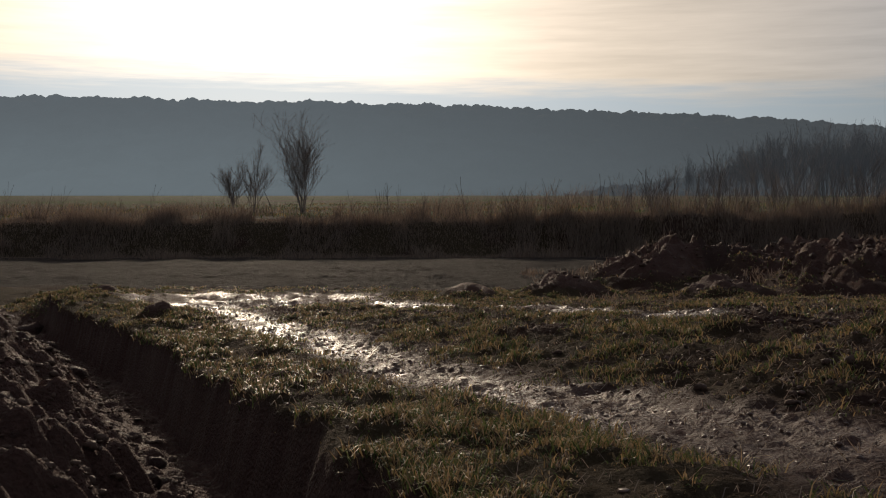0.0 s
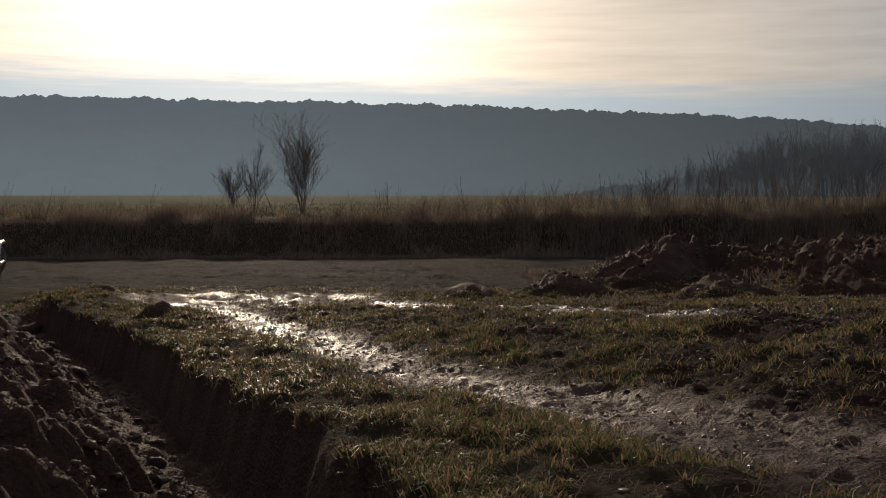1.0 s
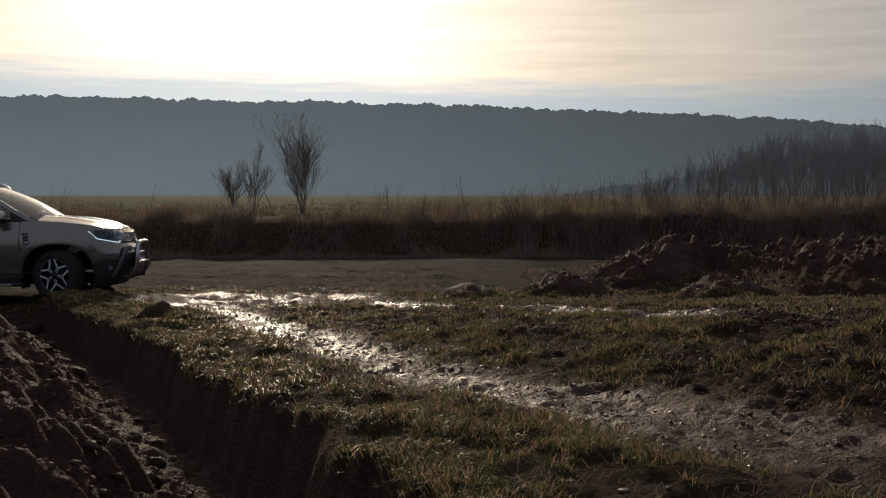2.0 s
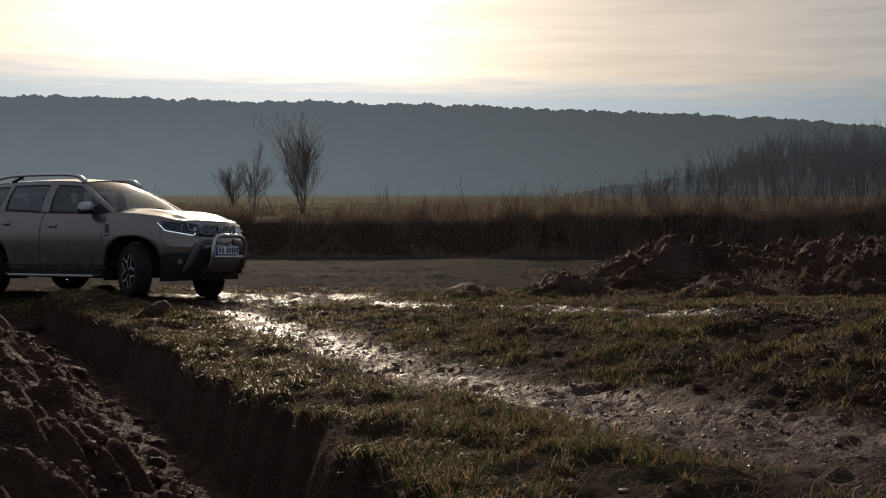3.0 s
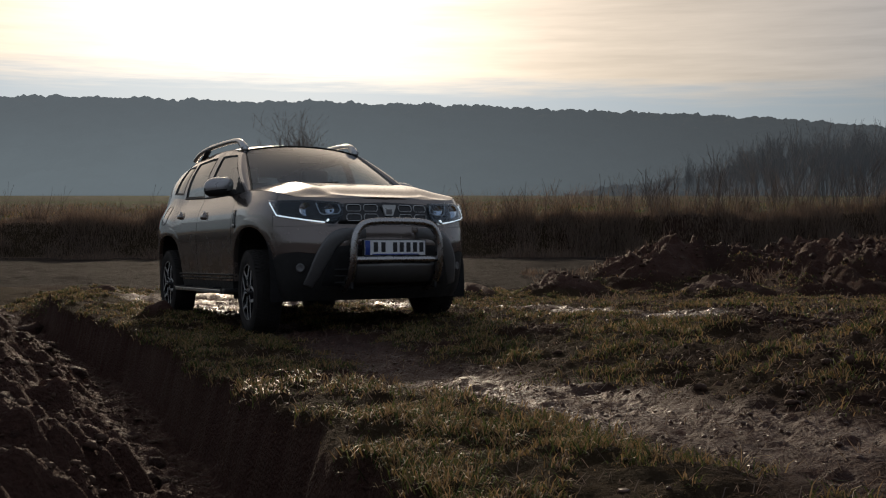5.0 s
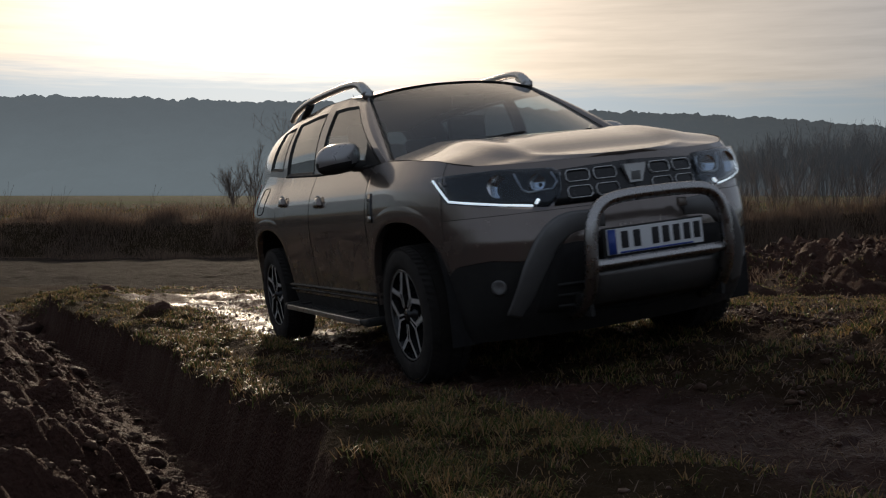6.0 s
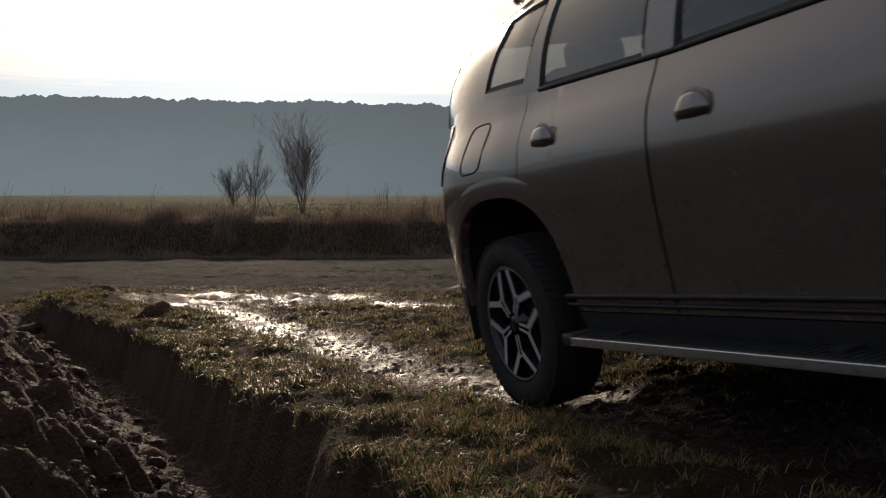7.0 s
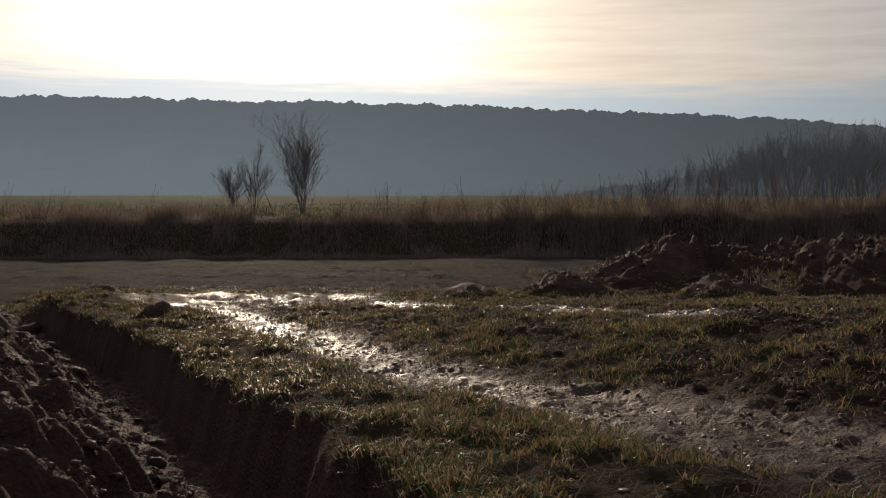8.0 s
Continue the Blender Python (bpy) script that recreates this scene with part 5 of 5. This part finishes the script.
        # roof rail
        rail = catmull([Vector((0.24, -sy * 0.555, 1.575)), Vector((0.14, -sy * 0.56, 1.645)), Vector((-0.05, -sy * 0.565, 1.675)), Vector((-0.5, -sy * 0.57, 1.686)), Vector((-0.95, -sy * 0.57, 1.684)), Vector((-1.3, -sy * 0.56, 1.660)), Vector((-1.48, -sy * 0.555, 1.615))], 7)
        n = len(rail)
        rl = part("roof_rail", sweep(rail, [0.024 + 0.014 * (1 - min(1, i / 9)) for i in range(n)], 10), M_SILVER, car, "silver roof rail with black feet")
        part("rail_foot", sweep([Vector((-1.1, -sy * 0.572, 1.59)), Vector((-0.92, -sy * 0.572, 1.66))], 0.030, 8, False, 0.7), M_PLASTIC, rl, "black rail foot")
        part("rail_foot", sweep([Vector((0.26, -sy * 0.553, 1.565)), Vector((0.10, -sy * 0.56, 1.635))], [0.030, 0.018], 8, False, 0.8), M_SILVER, rl)
    part("aerial", sweep([Vector((-1.45, 0, 1.62)), Vector((-1.62, 0, 1.80))], [0.006, 0.003], 6), M_PLASTIC, car, "short black roof aerial")


build_sides()


def spoke_mesh():
    """One forked spoke of the alloy wheel, from the hub out along z."""
    bm = bmesh.new()

    def bar(pts, y0, y1):
        lo = [bm.verts.new((x, y1, z)) for x, z in pts]
        hi = [bm.verts.new((x * 0.93, y0, z)) for x, z in pts]
        n = len(pts)
        bm.faces.new(hi[::-1])
        for i in range(n):
            bm.faces.new((lo[i], lo[(i + 1) % n], hi[(i + 1) % n], hi[i])[::-1]).material_index = 1

    for s in (1, -1):
        leg = [(s * 0.005, 0.046), (s * 0.016, 0.044), (s * 0.019, 0.108), (s * 0.116, 0.190), (s * 0.112, 0.197), (s * 0.096, 0.205), (s * 0.009, 0.132)]
        bar(leg if s > 0 else leg[::-1], -0.098, -0.066)
    bar([(-0.011, 0.124), (0.011, 0.124), (0.011, 0.132), (0.0, 0.136), (-0.011, 0.132)], -0.099, -0.066)
    bmesh.ops.recalc_face_normals(bm, faces=bm.faces[:])
    me = bpy.data.meshes.new("spoke")
    bm.to_mesh(me)
    bm.free()
    me.materials.append(M_ALLOY)
    me.materials.append(M_RIMDARK)
    return me


def tread_mesh():
    vs, fs = [], []
    for i in range(60):
        for row, y in enumerate((-0.082, -0.030, 0.030, 0.082)):
            a = 2 * math.pi * (i + 0.5 * (row % 2)) / 60
            k = len(vs)
            for r in (0.336, 0.347):
                for da, dy in ((-0.036, -0.021), (0.036, -0.021), (0.036, 0.021), (-0.036, 0.021)):
                    g = a + da + (0.25 * dy if row % 2 else -0.25 * dy) * 4
                    rr = r - (0.006 if abs(y) > 0.05 and (dy > 0) == (y > 0) else 0)
                    vs.append((rr * math.cos(g), y + dy, rr * math.sin(g)))
            fs += [(k + 4, k + 5, k + 6, k + 7), (k, k + 1, k + 5, k + 4), (k + 1, k + 2, k + 6, k + 5), (k + 2, k + 3, k + 7, k + 6), (k + 3, k, k + 4, k + 7)]
    return mesh_from("tread", vs, fs, False, [M_RUBBER])


WHEEL_MESHES = {}


def build_wheel(x, sy):
    """A wheel with its outer face to -y; its place and turn are keyed."""
    if not WHEEL_MESHES:
        v, f = lathe([(0.226, -0.100), (0.233, -0.104), (0.233, -0.098), (0.222, -0.085), (0.212, -0.03), (0.208, 0.09), (0.230, 0.104)], 56)
        WHEEL_MESHES["wheel"] = mesh_from("rim", v, f, True, [M_RIMDARK])
        v, f = lathe([(0.226, -0.092), (0.238, -0.106), (0.258, -0.112), (0.285, -0.113), (0.312, -0.108), (0.331, -0.098), (0.338, -0.070), (0.340, 0.0), (0.338, 0.070), (0.331, 0.098), (0.312, 0.108), (0.285, 0.113), (0.252, 0.112), (0.214, 0.092)], 64)
        WHEEL_MESHES["tyre"] = mesh_from("tyre", v, f, True, [M_RUBBER])
        v, f = lathe([(0.001, -0.045), (0.13, -0.045), (0.145, -0.040), (0.150, -0.02), (0.209, -0.01)], 40)
        WHEEL_MESHES["brake_disc"] = mesh_from("disc", v, f, True, [M_DARK])
        v, f = lathe([(0.001, -0.103), (0.024, -0.102), (0.030, -0.098), (0.032, -0.09), (0.060, -0.080), (0.064, -0.050)], 32)
        WHEEL_MESHES["hub_cap"] = mesh_from("hub", v, f, True, [M_RIMDARK])
        v, f = lathe([(0.219, -0.098), (0.2275, -0.1025), (0.230, -0.100), (0.226, -0.094)], 56)
        WHEEL_MESHES["rim_edge"] = mesh_from("edge", v, f, True, [M_GREYTRIM])
        WHEEL_MESHES["spoke"] = spoke_mesh()
        WHEEL_MESHES["tread"] = tread_mesh()
    w = part("wheel", WHEEL_MESHES["wheel"], None, car, "black alloy wheel with five machined forked spokes")
    part("tyre", WHEEL_MESHES["tyre"], None, w, "worn muddy road tyre")
    for k in ("brake_disc", "hub_cap", "rim_edge"):
        part(k, WHEEL_MESHES[k], None, w)
    part("tread", WHEEL_MESHES["tread"], None, w)
    for i in range(5):
        s = part("spoke", WHEEL_MESHES["spoke"], None, w, "machined forked spoke")
        s.rotation_euler = (0, 2 * math.pi * i / 5, 0)
    w.location = (x, -0.790 * sy, WHEEL_R)
    if sy < 0:
        w.rotation_euler = (0, 0, math.pi)
    return w


WHEELS = [(build_wheel(x, sy), x, sy) for x in (WHEEL_X, -WHEEL_X) for sy in (1, -1)]

# ---- what moves ----
# seconds, place of the car, heading, nose up, lean
DRIVE = [
    (0.0, -10.15, 12.70, 0.00, 19.0, 0.0, 0.0),
    (0.6, -9.13, 13.03, 0.00, 18.5, 0.0, 0.0),
    (1.1, -8.25, 13.305, 0.00, 17.8, 0.0, 0.0),
    (1.5, -7.478, 13.548, -0.010, 16.0, -0.02, 0.13),
    (1.7, -7.099, 13.722, -0.011, 12.0, -0.07, -0.3),
    (2.8, -5.405, 14.66, 0.070, -18.0, 1.3, -2.7),
    (3.0, -5.009, 14.318, 0.075, -23.7, 1.0, -3.3),
    (3.5, -3.982, 13.382, 0.065, -38.8, 0.2, -5.1),
    (4.0, -3.089, 12.082, 0.168, -51.1, 1.15, -6.5),
    (4.5, -2.271, 10.910, 0.257, -56.9, 2.75, -4.3),
    (5.8, -0.175, 7.114, 0.518, -65.6, 2.8, 4.2),
    (6.0, 0.129, 6.493, 0.588, -66.3, 2.7, 5.9),
    (6.2, 0.434, 5.774, 0.644, -66.95, 3.3, 7.1),
    (6.5, 0.906, 4.750, 0.731, -67.7, 4.7, 8.5),
    (7.0, 1.648, 3.008, 0.933, -67.7, 5.1, 8.2),
    (7.5, 2.238, 1.155, 1.024, -66.9, 5.3, 2.3),
    (8.0, 2.90, -0.55, 1.12, -66.5, 5.3, 2.0),
]


# front wheels: seconds, turn of the steering
WHEEL_PHASE = 0.89
STEER = [(0.0, 0), (1.2, -3), (1.7, -12), (2.4, -27), (3.6, -27), (4.2, -16), (4.8, -6), (5.8, -2), (6.5, 0), (8.0, 0)]


def motions():
    walk(car, [(t, pose(x, y, z, lean, -nose, head)) for t, x, y, z, head, nose, lean in DRIVE])
    ts = [r[0] for r in DRIVE]
    way, last, rolled = [], None, 0.0
    for k in range(81):
        t = k / 10
        p = np.array([np.interp(t, ts, [r[c] for r in DRIVE]) for c in (1, 2, 3)])
        rolled += 0.0 if last is None else float(np.linalg.norm(p - last))
        way.append((t, rolled))
        last = p
    for w, x, sy in WHEELS:
        # the springs let each wheel follow the ground
        drop = []
        for t, _ in way:
            px, py, pz, hd, ns, ln = (float(np.interp(t, ts, [r[c] for r in DRIVE])) for c in range(1, 7))
            foot = pose(px, py, pz, ln, -ns, hd) @ Vector((x, -0.790 * sy, 0.0))
            gx, gy = foot.x + np.array([-0.1, 0.0, 0.1, 0.0, 0.0]), foot.y + np.array([0.0, -0.1, 0.0, 0.1, 0.0])
            drop.append(min(0.05, max(-0.085, float(np.mean(terrain(gx, gy)[0])) - foot.z + 0.004)))
        drop = np.convolve(np.pad(drop, 2, "edge"), np.ones(5) / 5, "valid")
        rows = []
        for (t, d), dz in zip(way, drop):
            st = float(np.interp(t, [a for a, _ in STEER], [b for _, b in STEER])) if x > 0 else 0.0
            spin = Matrix.Rotation(d / WHEEL_R + WHEEL_PHASE, 4, "Y")
            rows.append((t, pose(x, -0.790 * sy, WHEEL_R + float(dz), 0, 0, st) @ spin @ pose(0, 0, 0, 0, 0, 0 if sy > 0 else 180)))
        walk(w, rows)


motions()
